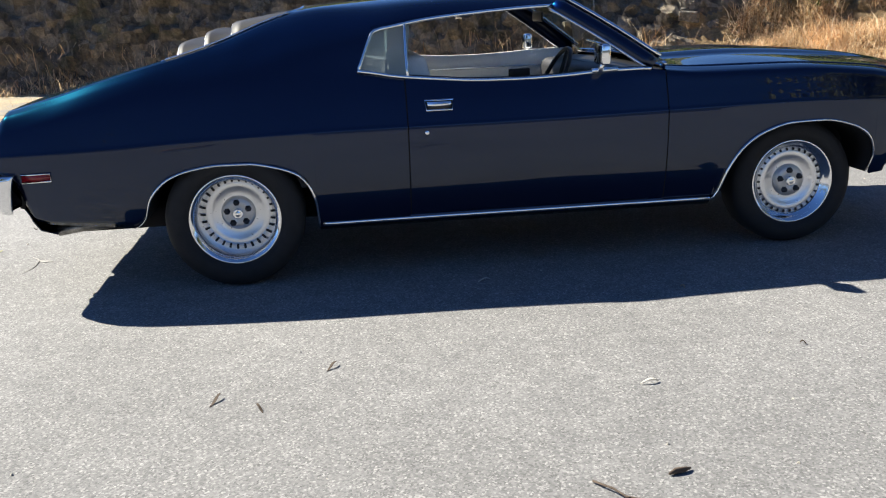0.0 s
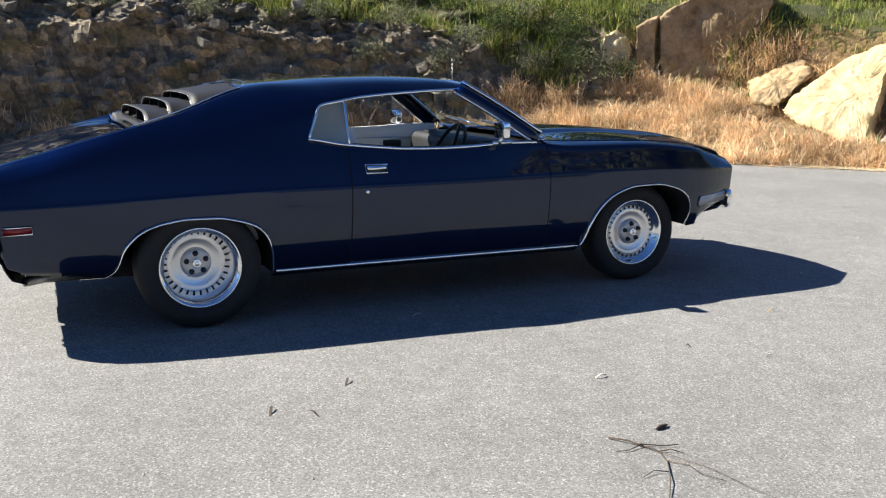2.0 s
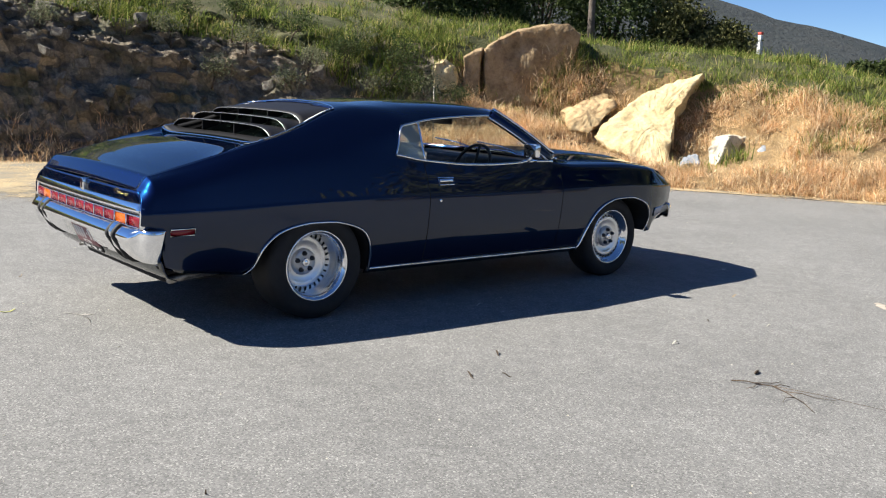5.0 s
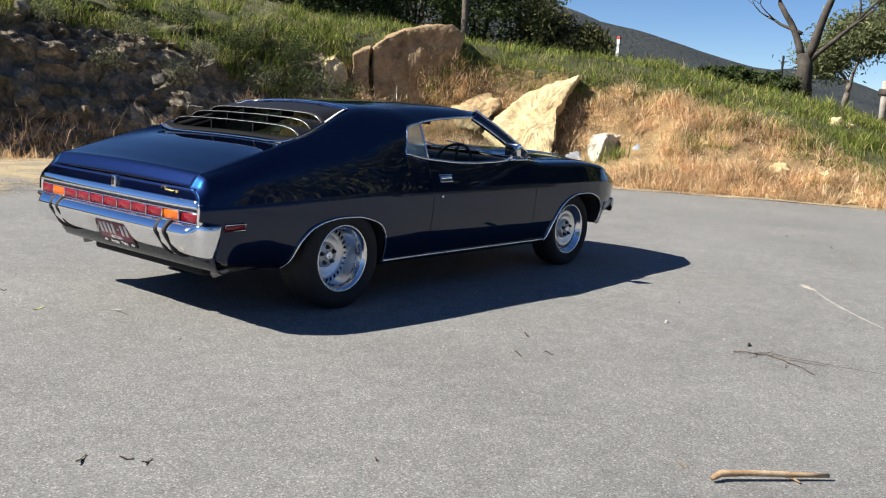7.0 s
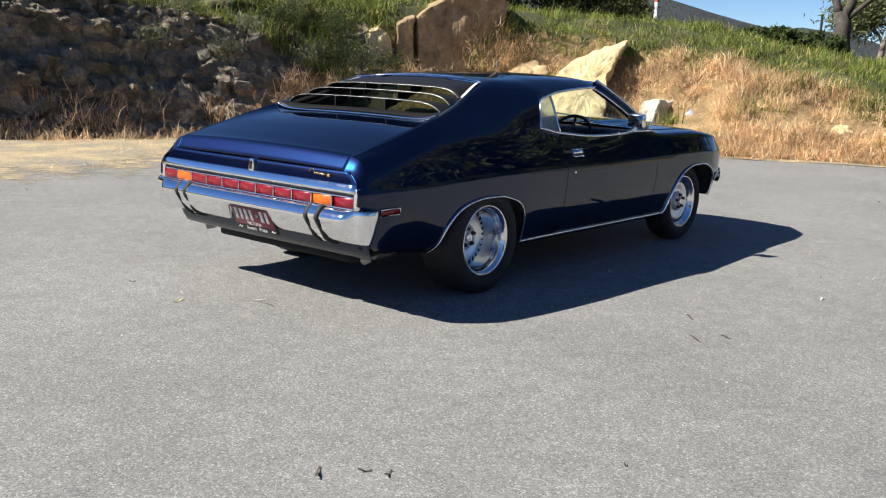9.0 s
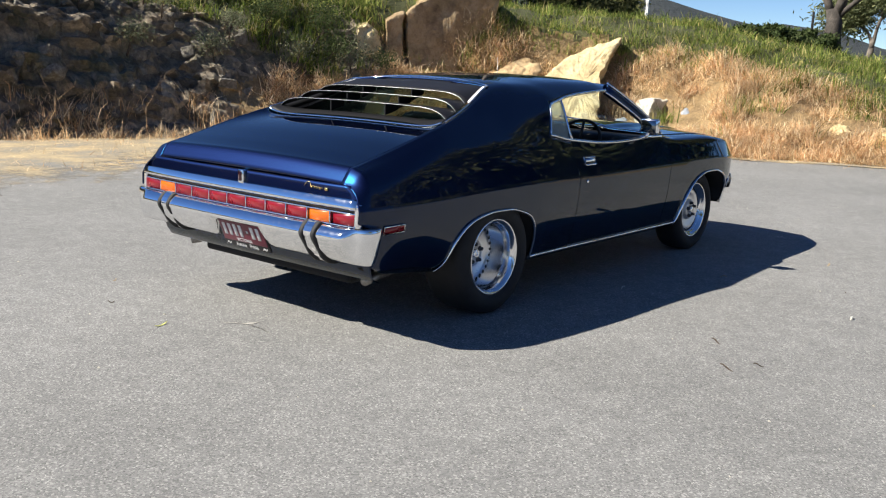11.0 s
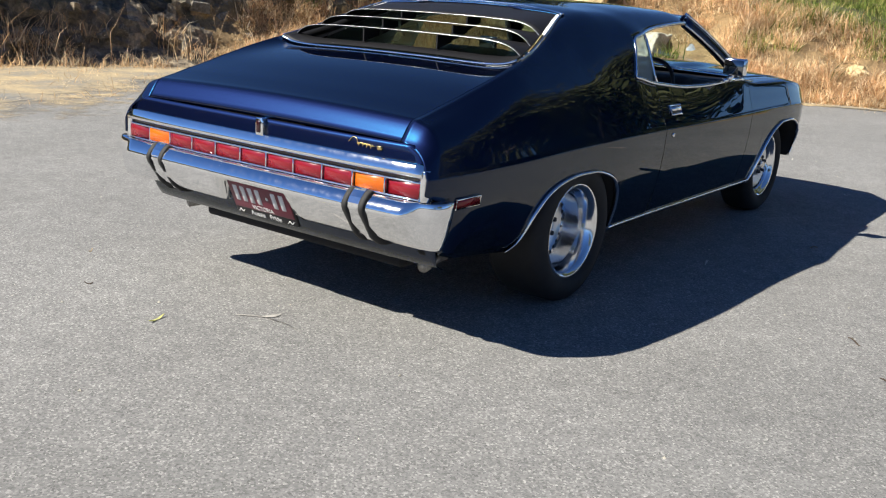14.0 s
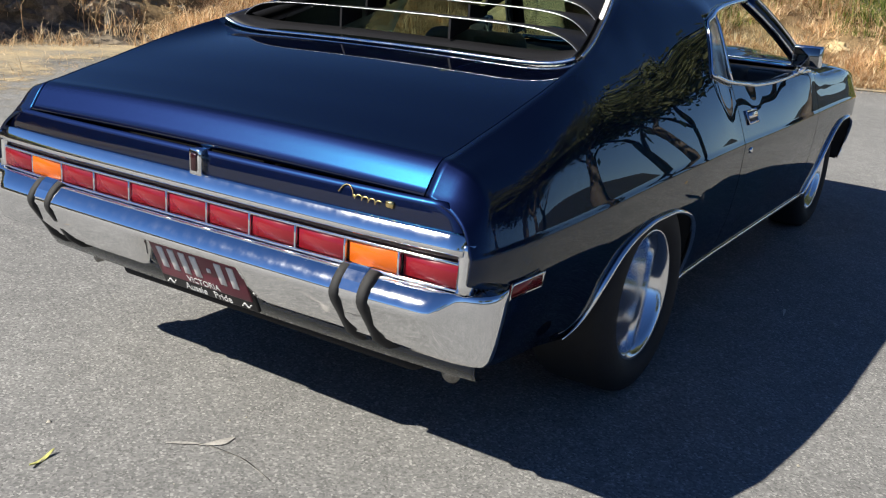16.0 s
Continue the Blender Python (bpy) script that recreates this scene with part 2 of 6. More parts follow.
RAIL = ((-1.09, 0.808, 0.775), (-1.032, 0.814, 0.842), (-1.02, 0.815, 0.850), (-0.985, 0.814, 0.857), (-0.8, 0.812, 0.887), (-0.6, 0.81, 0.937), (-0.4, 0.80, 0.984), (-0.2, 0.775, 1.025), (0.0, 0.748, 1.068), (0.2, 0.735, 1.10), (0.4, 0.737, 1.13), (0.62, 0.737, 1.168), (0.9, 0.70, 1.203), (1.1, 0.675, 1.222), (1.3, 0.655, 1.236), (1.5, 0.635, 1.246), (1.62, 0.62, 1.248), (2.1, 0.79, 0.935), (2.3, 0.787, 0.92), (2.8, 0.785, 0.917), (3.2, 0.765, 0.886), (3.5, 0.70, 0.83), (3.69, 0.64, 0.77))
SEAM = ((-1.09, 0.735, 0.798), (-1.032, 0.738, 0.868), (-1.02, 0.74, 0.876), (-0.985, 0.742, 0.883), (-0.8, 0.744, 0.928), (-0.6, 0.745, 0.985), (-0.4, 0.735, 1.04), (-0.2, 0.705, 1.091), (0.0, 0.651, 1.153), (0.1, 0.623, 1.192), (0.2, 0.59, 1.229), (0.3, 0.56, 1.258), (0.5, 0.555, 1.281), (0.7, 0.565, 1.283), (0.9, 0.555, 1.294), (1.2, 0.53, 1.303), (1.5, 0.51, 1.302), (1.68, 0.50, 1.284), (2.1, 0.74, 0.945), (2.3, 0.74, 0.928), (2.8, 0.74, 0.922), (3.2, 0.71, 0.893), (3.5, 0.65, 0.843), (3.69, 0.60, 0.785))
ROOF_Z = ((0.3, 1.278, 1.284), (0.45, 1.298, 1.303), (0.6, 1.308, 1.314), (0.9, 1.323, 1.329), (1.2, 1.329, 1.335), (1.5, 1.322, 1.328), (1.7, 1.288, 1.294), (2.1, 1.0, 1.0), (3.69, 0.9, 0.9))
ARCH_REAR = ((-0.475, 0.305), (-0.446, 0.32), (-0.416, 0.35), (-0.377, 0.451), (-0.335, 0.503), (-0.289, 0.54), (-0.181, 0.579), (-0.048, 0.596), (0.086, 0.594), (0.193, 0.574), (0.3, 0.534), (0.345, 0.49), (0.368, 0.447), (0.388, 0.367), (0.393, 0.262))
ARCH_FRONT = ((2.365, 0.262), (2.39, 0.30), (2.432, 0.424), (2.502, 0.533), (2.609, 0.607), (2.755, 0.645), (2.905, 0.648), (3.058, 0.618), (3.158, 0.565), (3.198, 0.51), (3.214, 0.45), (3.205, 0.40), (3.19, 0.36))
BACK_END = ((0.28, -0.90), (0.36, -0.93), (0.45, -0.95), (0.585, -0.975), (0.602, -1.03), (0.612, -1.087), (0.7, -1.083), (0.75, -1.072), (0.80, -1.056), (0.9, -1.056))
NOSE_END = ((0.28, 3.3), (0.36, 3.36), (0.42, 3.5), (0.48, 3.64), (0.56, 3.685), (0.715, 3.69), (0.77, 3.672), (0.82, 3.63), (0.86, 3.58), (0.92, 3.5))


def line(table, x, k=1):
    return pchip([r[0] for r in table], [r[k] for r in table], x)


def low_edge(x):
    """Height of the lower edge of the body side."""
    for arch in (ARCH_REAR, ARCH_FRONT):
        if arch[0][0] < x < arch[-1][0] or (arch is ARCH_FRONT and 2.9 < x < 3.214):
            a = arch[:-2] if arch is ARCH_FRONT else arch
            return float(np.interp(x, [p[0] for p in a], [p[1] for p in a]))
    if x < -0.45:
        return float(np.interp(x, (-1.09, -0.475), (0.375, 0.305)))
    if x > 3.1:
        return float(np.interp(x, (3.19, 3.35, 3.5, 3.69), (0.345, 0.355, 0.42, 0.5)))
    return 0.235


def section(x):
    """The side of the body at x from sill to roof centre as (half width, height)."""
    c, w = float(line(LINES["crease"], x)), float(line(LINES["width"], x))
    b, r, s = [(float(line(t, x)), float(line(t, x, 2))) for t in (BELT, RAIL, SEAM)]
    z1, z2 = float(line(ROOF_Z, x)), float(line(ROOF_Z, x, 2))
    k = 1 + 0.7 * max(0.0, min(1.0, (-0.3 - x) / 0.3))
    mid = (w - 0.002 + 0.46 * (b[0] - w), c + 0.005 + 0.49 * (b[1] - c))
    return [(w - 0.115 * k, 0.235), (w - 0.078 * k, 0.262), (w - 0.046 * k, 0.36), (w - 0.026 * k, 0.44), (w - 0.005, 0.6), (w, c - 0.005), (w - 0.004, c + 0.005), mid, b, r, s, (0.28, z1), (0.0, z2)]


STATIONS = sorted({round(float(v), 4) for v in [
    *np.linspace(-1.09, 3.69, 150), *np.linspace(-1.09, -0.97, 20), *np.linspace(-0.47, -0.36, 14), *np.linspace(0.33, 0.395, 14), *np.linspace(2.365, 2.45, 10), *np.linspace(3.12, 3.214, 12),
    0.62, 0.836, 0.842, 2.108, 2.114, 0.30, 0.38, 1.62, 1.68, 2.12, 0.394, -0.4705, 2.3645, 3.2145]})
UPPER = [5, 5.5, 6, 6.25, 6.5, 6.75, 7, 7.2, 7.4, 7.6, 7.8, 8, 8.12, 8.25, 8.4, 8.55, 8.7, 8.85, 9, 9.15, 9.3, 9.5, 9.7, 9.85, 10, 10.2, 10.4, 10.6, 10.8, 11, 11.25, 11.5, 11.75, 12]
LOWER = [0, 0.5, 1, 1.35, 1.4, 2, 2.5, 3, 3.5, 4, 4.5]
ROWS_V = LOWER + UPPER


def body_grid():
    grid = []
    for x in STATIONS:
        sec = section(x)
        ks = list(range(len(sec)))
        low = low_edge(x)
        fine = np.linspace(0, 5, 400)
        v_low = float(np.interp(low, pchip(ks, [p[1] for p in sec], fine), fine)) if low > 0.24 else 0.0
        vs = np.array(ROWS_V)
        if v_low > 0.01:
            vs[: len(LOWER)] = v_low + (np.linspace(0, 1, len(LOWER) + 1)[:-1] ** 1.0) * (5 - v_low)
        ys, zs = pchip(ks, [p[0] for p in sec], vs), pchip(ks, [p[1] for p in sec], vs)
        bell = max(0.0, 1 - abs(x - 0.62) / 0.42)
        bell = bell * bell * (3 - 2 * bell)
        lean = np.where(vs < 8, 0, np.where(vs < 9, vs - 8, np.clip(10 - vs, 0, 1)))
        xs = x + 0.085 * bell * lean
        if x < -0.85:
            ends = np.array([np.interp(z, [p[0] for p in BACK_END], [p[1] for p in BACK_END]) for z in zs])
            xs = -0.85 + (x + 0.85) / 0.24 * (-0.85 - ends)
        if x > 3.3:
            ends = np.array([np.interp(z, [p[0] for p in NOSE_END], [p[1] for p in NOSE_END]) for z in zs])
            xs = 3.3 + (x - 3.3) / 0.39 * (ends - 3.3)
        grid.append(np.stack([xs, -ys, zs], 1))
    return grid


GRID = body_grid()


def kept(i, j):
    """Which panel the cell between stations i, i+1 and rows j, j+1 belongs to."""
    x, v = (STATIONS[i] + STATIONS[i + 1]) / 2, (ROWS_V[j] + ROWS_V[j + 1]) / 2
    if 8 < v < 9 and 0.62 < x < 2.12:
        return None
    if v > 9 and 1.68 < x < 2.12:
        return None
    if v > 10 and (x < 0.30 or x > 1.68):
        return None
    if v > 11 and x < 0.34:
        return None
    if 0.836 < x < 2.114 and v < 8 and v > 1.35:
        if v < 1.4 or x < 0.842 or x > 2.108:
            return None
        return "door"
    return "fender" if x > 2.114 and v > 1.4 or x > 2.36 else "body"


def panel_bm(kind, sides):
    bm = bmesh.new()
    for side in sides:
        made = {}
        for i in range(len(STATIONS) - 1):
            for j in range(len(ROWS_V) - 1):
                if kept(i, j) != kind:
                    continue
                quad = []
                for a, b in ((i, j), (i + 1, j), (i + 1, j + 1), (i, j + 1)):
                    if (a, b) not in made:
                        p = GRID[a][b]
                        made[a, b] = bm.verts.new((p[0], p[1] * side, p[2]))
                    quad.append(made[a, b])
                bm.faces.new(quad if side > 0 else quad[::-1])
    bmesh.ops.remove_doubles(bm, verts=bm.verts, dist=0.0004)
    return bm


def on_side(x, v, side=1, out=0.0):
    """A point of the body side at station x and row value v."""
    k = int(np.clip(np.searchsorted(STATIONS, x), 1, len(STATIONS) - 1))
    u = (x - STATIONS[k - 1]) / (STATIONS[k] - STATIONS[k - 1])
    g = GRID[k - 1] * (1 - u) + GRID[k] * u
    p = [float(np.interp(v, ROWS_V, g[:, c])) for c in range(3)]
    return Vector((p[0], (p[1] - out) * side, p[2]))


def side_at(x, z, side=1, out=0.0):
    sec = section(x)
    fine = np.linspace(0, 10, 300)
    ys, zs = pchip(range(13), [p[0] for p in sec], fine), pchip(range(13), [p[1] for p in sec], fine)
    return Vector((x, -(float(np.interp(z, zs, ys)) + out) * side, z))


car = thing("car", "glossy navy fastback coupe with chrome bumpers parked on asphalt", "car")
solid(part("body", panel_bm("body", (1, -1)), PAINT, car, "glossy navy body shell with roof and rear quarters"), 0.008)
doors, fenders = {}, {}
for side in (1, -1):
    fenders[side] = solid(part("front_fender", panel_bm("fender", (side,)), PAINT, car), 0.008)
    fenders[side].modifiers[0].use_rim = False
    doors[side] = solid(part("door", panel_bm("door", (side,)), PAINT, car, "long navy door with its window wound down"), 0.008)
    doors[side].modifiers[0].use_rim = False


def bent(points, radius, mat, name, parent, flat=1.0, sides=8, label="", up=(0, 0, 1)):
    return part(name, tube_bm(points, radius, sides, flat, up=up), mat, parent, label)


# chrome round the side windows, along the sills and the wheel arches
for side in (1, -1):
    loop = [on_side(x, 8, side, 0.002) for x in np.linspace(0.62, 2.04, 30)][::-1]
    loop += [on_side(0.62, v, side, 0.002) for v in np.linspace(8.08, 8.9, 8)]
    loop += [on_side(0.63, 8.97, side, 0.002)] + [on_side(x, 9, side, 0.002) for x in np.linspace(0.66, 1.60, 20)]
    bent(loop, 0.0085, CHROME, "window_moulding", car, 0.8)
    bent([side_at(x, 0.272, side, 0.004) for x in np.linspace(0.41, 2.36, 30)], 0.0085, CHROME, "sill_moulding", car, 0.5)
    for arch in (ARCH_REAR, ARCH_FRONT):
        xs, zs = [p[0] for p in arch], [p[1] for p in arch]
        run = np.cumsum([0, *np.hypot(np.diff(xs), np.diff(zs))])
        at = np.linspace(0.0, run[-1], 44)
        ax, az = pchip(run, xs, at), pchip(run, zs, at)
        bent([side_at(a, b, side, 0.003) for a, b in zip(ax, az)], [0.0125 * min(1.0, 0.22 + (k if arch is ARCH_REAR else 43 - k) / 9) for k in range(44)], CHROME, "arch_moulding", car, 0.62, up=(0, 1, 0))
        # inner wheel well
        cx = 0.0 if arch is ARCH_REAR else 2.819
        rows = []
        for d in (0.0, 0.12, 0.32):
            rows.append([side_at(a, b, side, -0.008) + Vector((0, d * side, 0)) for a, b in zip(ax, az)])
        solid(part("wheel_well", grid_bm(rows), UNDER, car), 0.006, 0)

# windscreen pillars
for side in (1, -1):
    a, b = on_side(1.60, 9, side), on_side(2.06, 8.0, side)
    a, b = Vector((a.x, a.y, a.z)), Vector((2.05, b.y + 0.02 * side, 0.942))
    rows = []
    for u in np.linspace(0, 1, 12):
        p = a.lerp(b, u) + Vector((0, -0.012 * math.sin(math.pi * u) * side, 0.006 * math.sin(math.pi * u)))
        rows.append([p + Vector(o) for o in ((-0.004, 0.03 * side, -0.02), (-0.014, 0, -0.012), (0.02, 0.002 * side, 0.02), (0.05, 0.035 * side, 0.045), (0.05, 0.06 * side, 0.03))])
    solid(part("windscreen_pillar", grid_bm(rows), PAINT, car), 0.006, 0)
    bent([Vector(r[1]) + Vector((0.0, -0.002 * side, 0)) for r in rows], 0.0075, CHROME, "window_moulding", car)
    bent([Vector(r[3]) + Vector((0.004, -0.002 * side, 0.004)) for r in rows], 0.009, CHROME, "windscreen_moulding", car)

# radio aerial on the far front wing
bent([(2.21, 0.76, 0.92), (2.21, 0.765, 1.2), (2.205, 0.77, 1.46)], 0.0025, STEEL, "aerial", car)

# windscreen and bonnet
def screen(u, w):
    """u from base to head, w across -1..1."""
    base = Vector((2.24 - 0.13 * w * w, -0.80 * w, 0.948 - 0.0 * w * w))
    head = Vector((1.74 - 0.07 * w * w, -0.60 * w, 1.286 - 0.022 * w * w))
    p = base.lerp(head, u)
    return p + Vector((0.02, 0, 0.02)) * math.sin(math.pi * u)


pane = part("windscreen", grid_bm([[screen(u, w) for w in np.linspace(-1, 1, 24)] for u in np.linspace(0, 1, 8)]), GLASS, car, "curved clear windscreen glass")
pane.visible_shadow = False
bent([screen(0, w) + Vector((0.01, 0, 0.004)) for w in np.linspace(-1, 1, 30)], 0.012, CHROME, "windscreen_moulding", car)
bent([screen(1, w) + Vector((-0.004, 0, 0.01)) for w in np.linspace(-1, 1, 30)], 0.010, CHROME, "windscreen_moulding", car)


def bonnet_z(x, y):
    edge = float(line(SEAM, x, 2)) + 0.002
    centre = float(pchip((2.1, 2.25, 2.6, 3.2, 3.6, 3.75), (0.955, 0.958, 0.966, 0.932, 0.872, 0.80), x))
    w = abs(y) / float(line(SEAM, x))
    bulge = 0.018 * max(0.0, min(1.0, (0.36 - abs(y)) / 0.07)) * min(1, max(0, (3.6 - x) / 0.3))
    return edge + (centre - edge) * (1 - min(1, w) ** 2.2) + bulge


rows = []
for x in np.linspace(2.13, 3.56, 48):
    half = float(line(SEAM, x)) - 0.004
    bow = 0.06 * max(0.0, (x - 3.2) / 0.36)
    rows.append([(x + bow * (1 - (y / half) ** 2), y, bonnet_z(x, y)) for y in np.linspace(-half, half, 41)])
for u in np.linspace(0.12, 1, 8):
    # the front edge rolls down to the grille
    a = u * math.pi / 2
    rows.append([(p[0] + (0.10 - 0.02 * (p[1] / 0.6) ** 2) * math.sin(a), p[1] * (1 + 0.02 * u), p[2] + (0.715 - p[2]) * (1 - math.cos(a))) for p in rows[47]])
solid(part("bonnet", grid_bm(rows, flip=True), PAINT, car, "long navy bonnet with a raised centre"), 0.008)
# cowl panel under the screen
part("cowl", box_bm(1.95, 2.25, -0.76, 0.76, 0.86, 0.925, 0.01), BLACK, car)
for y in (-0.34, 0.2):
    bent([(2.22, y, 0.955), (2.16, y + 0.2, 1.0), (2.12, y + 0.42, 1.02)], 0.006, CHROME, "wiper", car)

# nose: front skin, grille recess, bumper
rows = []
for z in np.linspace(0.47, 0.725, 8):
    half = 0.70 - 0.25 * max(0, z - 0.66)
    rows.append([(np.interp(z, [p[0] for p in NOSE_END], [p[1] for p in NOSE_END]) - 0.02 + 0.07 * (1 - (y / half) ** 2), y, z) for y in np.linspace(-half, half, 20)])
part("grille", grid_bm(rows), BLACK, car, "black front grille")


def bumper_rows(stations, profile):
    """stations: (x, y, dx, dy) outward way on the plan; profile: (out, z)."""
    return [[(x + o * dx, y + o * dy, z) for o, z in profile] for x, y, dx, dy in stations]


def plan_run(points, n):
    """Points of a plan curve and the outward normals, mirrored about the centre line."""
    pts = np.array(points, float)
    run = np.cumsum([0, *np.hypot(*np.diff(pts, axis=0).T)])
    at = np.linspace(0, run[-1], n)
    px, py = pchip(run, pts[:, 0], at), pchip(run, pts[:, 1], at)
    dx, dy = np.gradient(px), np.gradient(py)
    ln = np.hypot(dx, dy)
    return [(a, b, -d / ln_, c / ln_) for a, b, c, d, ln_ in zip(px, py, dx, dy, ln)]


front_plan = [(3.615, 0.728), (3.66, 0.712), (3.70, 0.66), (3.73, 0.5), (3.75, 0.0), (3.73, -0.5), (3.70, -0.66), (3.66, -0.712), (3.615, -0.728)]
# the plan runs from the left side round to the right, so outward is its left
prof = [(-0.02, 0.435), (0.01, 0.44), (0.022, 0.47), (0.024, 0.52), (0.012, 0.555), (-0.02, 0.56)]
solid(part("front_bumper", grid_bm(bumper_rows(plan_run(front_plan, 60), prof)), CHROME, car, "chrome front bumper"), 0.004, 0)
rows = bumper_rows([(a - 0.03, b * 0.97, c, d) for a, b, c, d in plan_run(front_plan, 40)], [(-0.01, 0.45), (-0.03, 0.425), (-0.10, 0.40), (-0.28, 0.36)])
solid(part("front_valance", grid_bm(rows), PAINT, car), 0.005, 0)
for side in (1, -1):
    x0, x1 = 3.30, 3.602
    pts = [side_at(x, z, side, 0.004) for x, z in ((x0, 0.538), (x1, 0.55), (x1, 0.495), (x0, 0.478))]
    quad = bmesh.new()
    vs = [quad.verts.new(p) for p in pts]
    quad.faces.new(vs)
    lamp = solid(part("front_marker", quad, CLEARLENS, car, "clear front side marker lamp"), 0.012, 0)
    part("bezel", tube_bm(pts, 0.006, 6, closed=True), CHROME, lamp)

# ---- tail of the car ----
def sink(x, w):
    """How far the deck lies below the sail panels at either side."""
    k = max(0.0, min(1.0, (x + 0.80) / 0.52))
    return 0.042 * k * k * (1 - abs(w) ** 10)


rows = []
for x in [*np.linspace(-0.285, -0.85, 20), *np.linspace(-0.88, -1.089, 16)]:
    edge = on_side(x, 10)
    half = -edge.y - 0.0045
    rows.append([(edge.x - 0.004 * (1 - (y / half) ** 2), y, edge.z - 0.001 + 0.014 * (1 - (y / half) ** 2) - sink(x, y / half)) for y in half * np.sin(np.linspace(-1, 1, 57) * math.pi / 2)])
last = rows[-1]
for u in (0.5, 1.0):
    rows.append([(x + 0.012 * u * u, y, z + (0.790 - z) * u) for x, y, z in last])
lid = solid(part("boot_lid", grid_bm(rows), PAINT, car, "sloping navy boot lid with a turned-down rear lip"), 0.008)

# tail panel under the lid
def tail(y, z):
    half = 0.86
    return Vector((float(np.interp(z, (0.58, 0.70, 0.76, 0.80), (-1.086, -1.082, -1.078, -1.071))) + 0.02 * (abs(y) / half) ** 4, y, z))


rows = [[tail(y, z) for y in np.linspace(-half, half, 41)] for z, half in ((0.796, 0.795), (0.78, 0.806), (0.76, 0.845), (0.71, 0.868), (0.66, 0.88), (0.58, 0.885))]
solid(part("tail_panel", grid_bm(rows), PAINT, car), 0.006)
# chrome frame round the lamps
def lamp_edge(top):
    z = 0.668 if top else 0.606
    e = [tail(y, z) + Vector((-0.012, 0, 0)) for y in np.linspace(-0.852, 0.852, 40)]
    return e


frame_pts = lamp_edge(True) + [tail(0.868, 0.66) + Vector((-0.008, 0, 0))] + lamp_edge(False)[::-1] + [tail(-0.868, 0.66) + Vector((-0.008, 0, 0))]
part("lamp_surround", tube_bm(frame_pts, 0.0042, 8, closed=True), CHROME, car, "chrome surround of the tail lamps")
band = []
for y in np.linspace(-0.862, 0.862, 41):
    p = tail(y, 0.70)
    band.append([p + Vector(o) for o in ((0.0, 0, 0.033), (-0.006, 0, 0.032), (-0.010, 0, 0.028), (-0.022, 0, 0.002), (-0.023, 0, -0.006), (-0.018, 0, -0.013), (-0.004, 0, -0.016))])
solid(part("tail_moulding", grid_bm(band, flip=True), CHROME, car, "broad chrome strip across the tail"), 0.003, 0)
for side in (1, -1):
    ends = [[tail(0.868 * side, z) + Vector(o) for o in ((0.020, 0.013 * side, 0), (-0.006, 0.012 * side, 0), (-0.018, 0.002 * side, 0), (-0.017, -0.018 * side, 0), (-0.004, -0.024 * side, 0))] for z in (0.715, 0.70, 0.66, 0.62, 0.602)]
    solid(part("tail_moulding", grid_bm(ends), CHROME, car), 0.003, 0)
# backs the lamps; the strip left below them is their reflection put in as colour
part("lamp_recess", grid_bm([[tail(y, z) + Vector((-0.0025, 0, 0)) for y in np.linspace(-0.868, 0.868, 31)] for z in (0.69, 0.64, 0.578)]), DEEPRED, car, "deep red backing of the tail lamps, with their reflection coloured in below")
cuts = np.linspace(-0.853, 0.853, 12)
for k in range(11):
    y0, y1 = cuts[k] + 0.0035, cuts[k + 1] - 0.0035
    bend = 0.02 * (abs((y0 + y1) / 2) / 0.86) ** 4
    bm = bmesh.new()
    rowsl = []
    for z, o in ((0.609, 0.0), (0.612, 0.006), (0.64, 0.0065), (0.662, 0.006), (0.665, 0.0)):
        rowsl.append([(-1.088 - o * e + bend, y, z) for y, e in ((y0, 0.3), (y0 + 0.004, 1), ((y0 + y1) / 2, 1.0), (y1 - 0.004, 1), (y1, 0.3))])
    amber = k in (1, 9)
    part("tail_lamp", grid_bm(rowsl, bm), AMBER if amber else RED, car, "amber indicator segment" if amber else "red tail lamp segment")
    if k:
        bar = part("lamp_divider", box_bm(-1.101 + bend, -1.085 + bend, cuts[k] - 0.0028, cuts[k] + 0.0028, 0.607, 0.667, 0.001, 1), CHROME, car)

# badges
badge = part("badge", box_bm(-1.096, -1.05, -0.052, -0.008, 0.728, 0.800, 0.006), CHROME, car, "upright chrome badge with a dark red centre")
part("badge_centre", box_bm(-1.100, -1.08, -0.042, -0.018, 0.740, 0.788, 0.004), DEEPRED, badge)
script = []
for k in range(90):
    u = k / 89
    # a tall opening loop, then low running loops
    loop = max(0.0, 1 - 4 * u)
    a = u * 34
    sy = -0.520 - 0.108 * u + (0.012 * loop + 0.0042) * math.cos(a * (0.45 if loop else 1.0))
    sz = 0.770 + (0.024 * loop + 0.0055) * math.sin(a * (0.45 if loop else 1.0)) - 0.006 * u
    script.append((-1.0785 + 0.32 * (sz - 0.77), sy, sz))
scriptob = part("script_badge", tube_bm(script, 0.0019, 5), GOLD, car, "small gilt scroll badge")
part("script_plaque", box_bm(-1.0775, -1.060, -0.662, -0.640, 0.757, 0.773, 0.002, 1), GOLD, car)

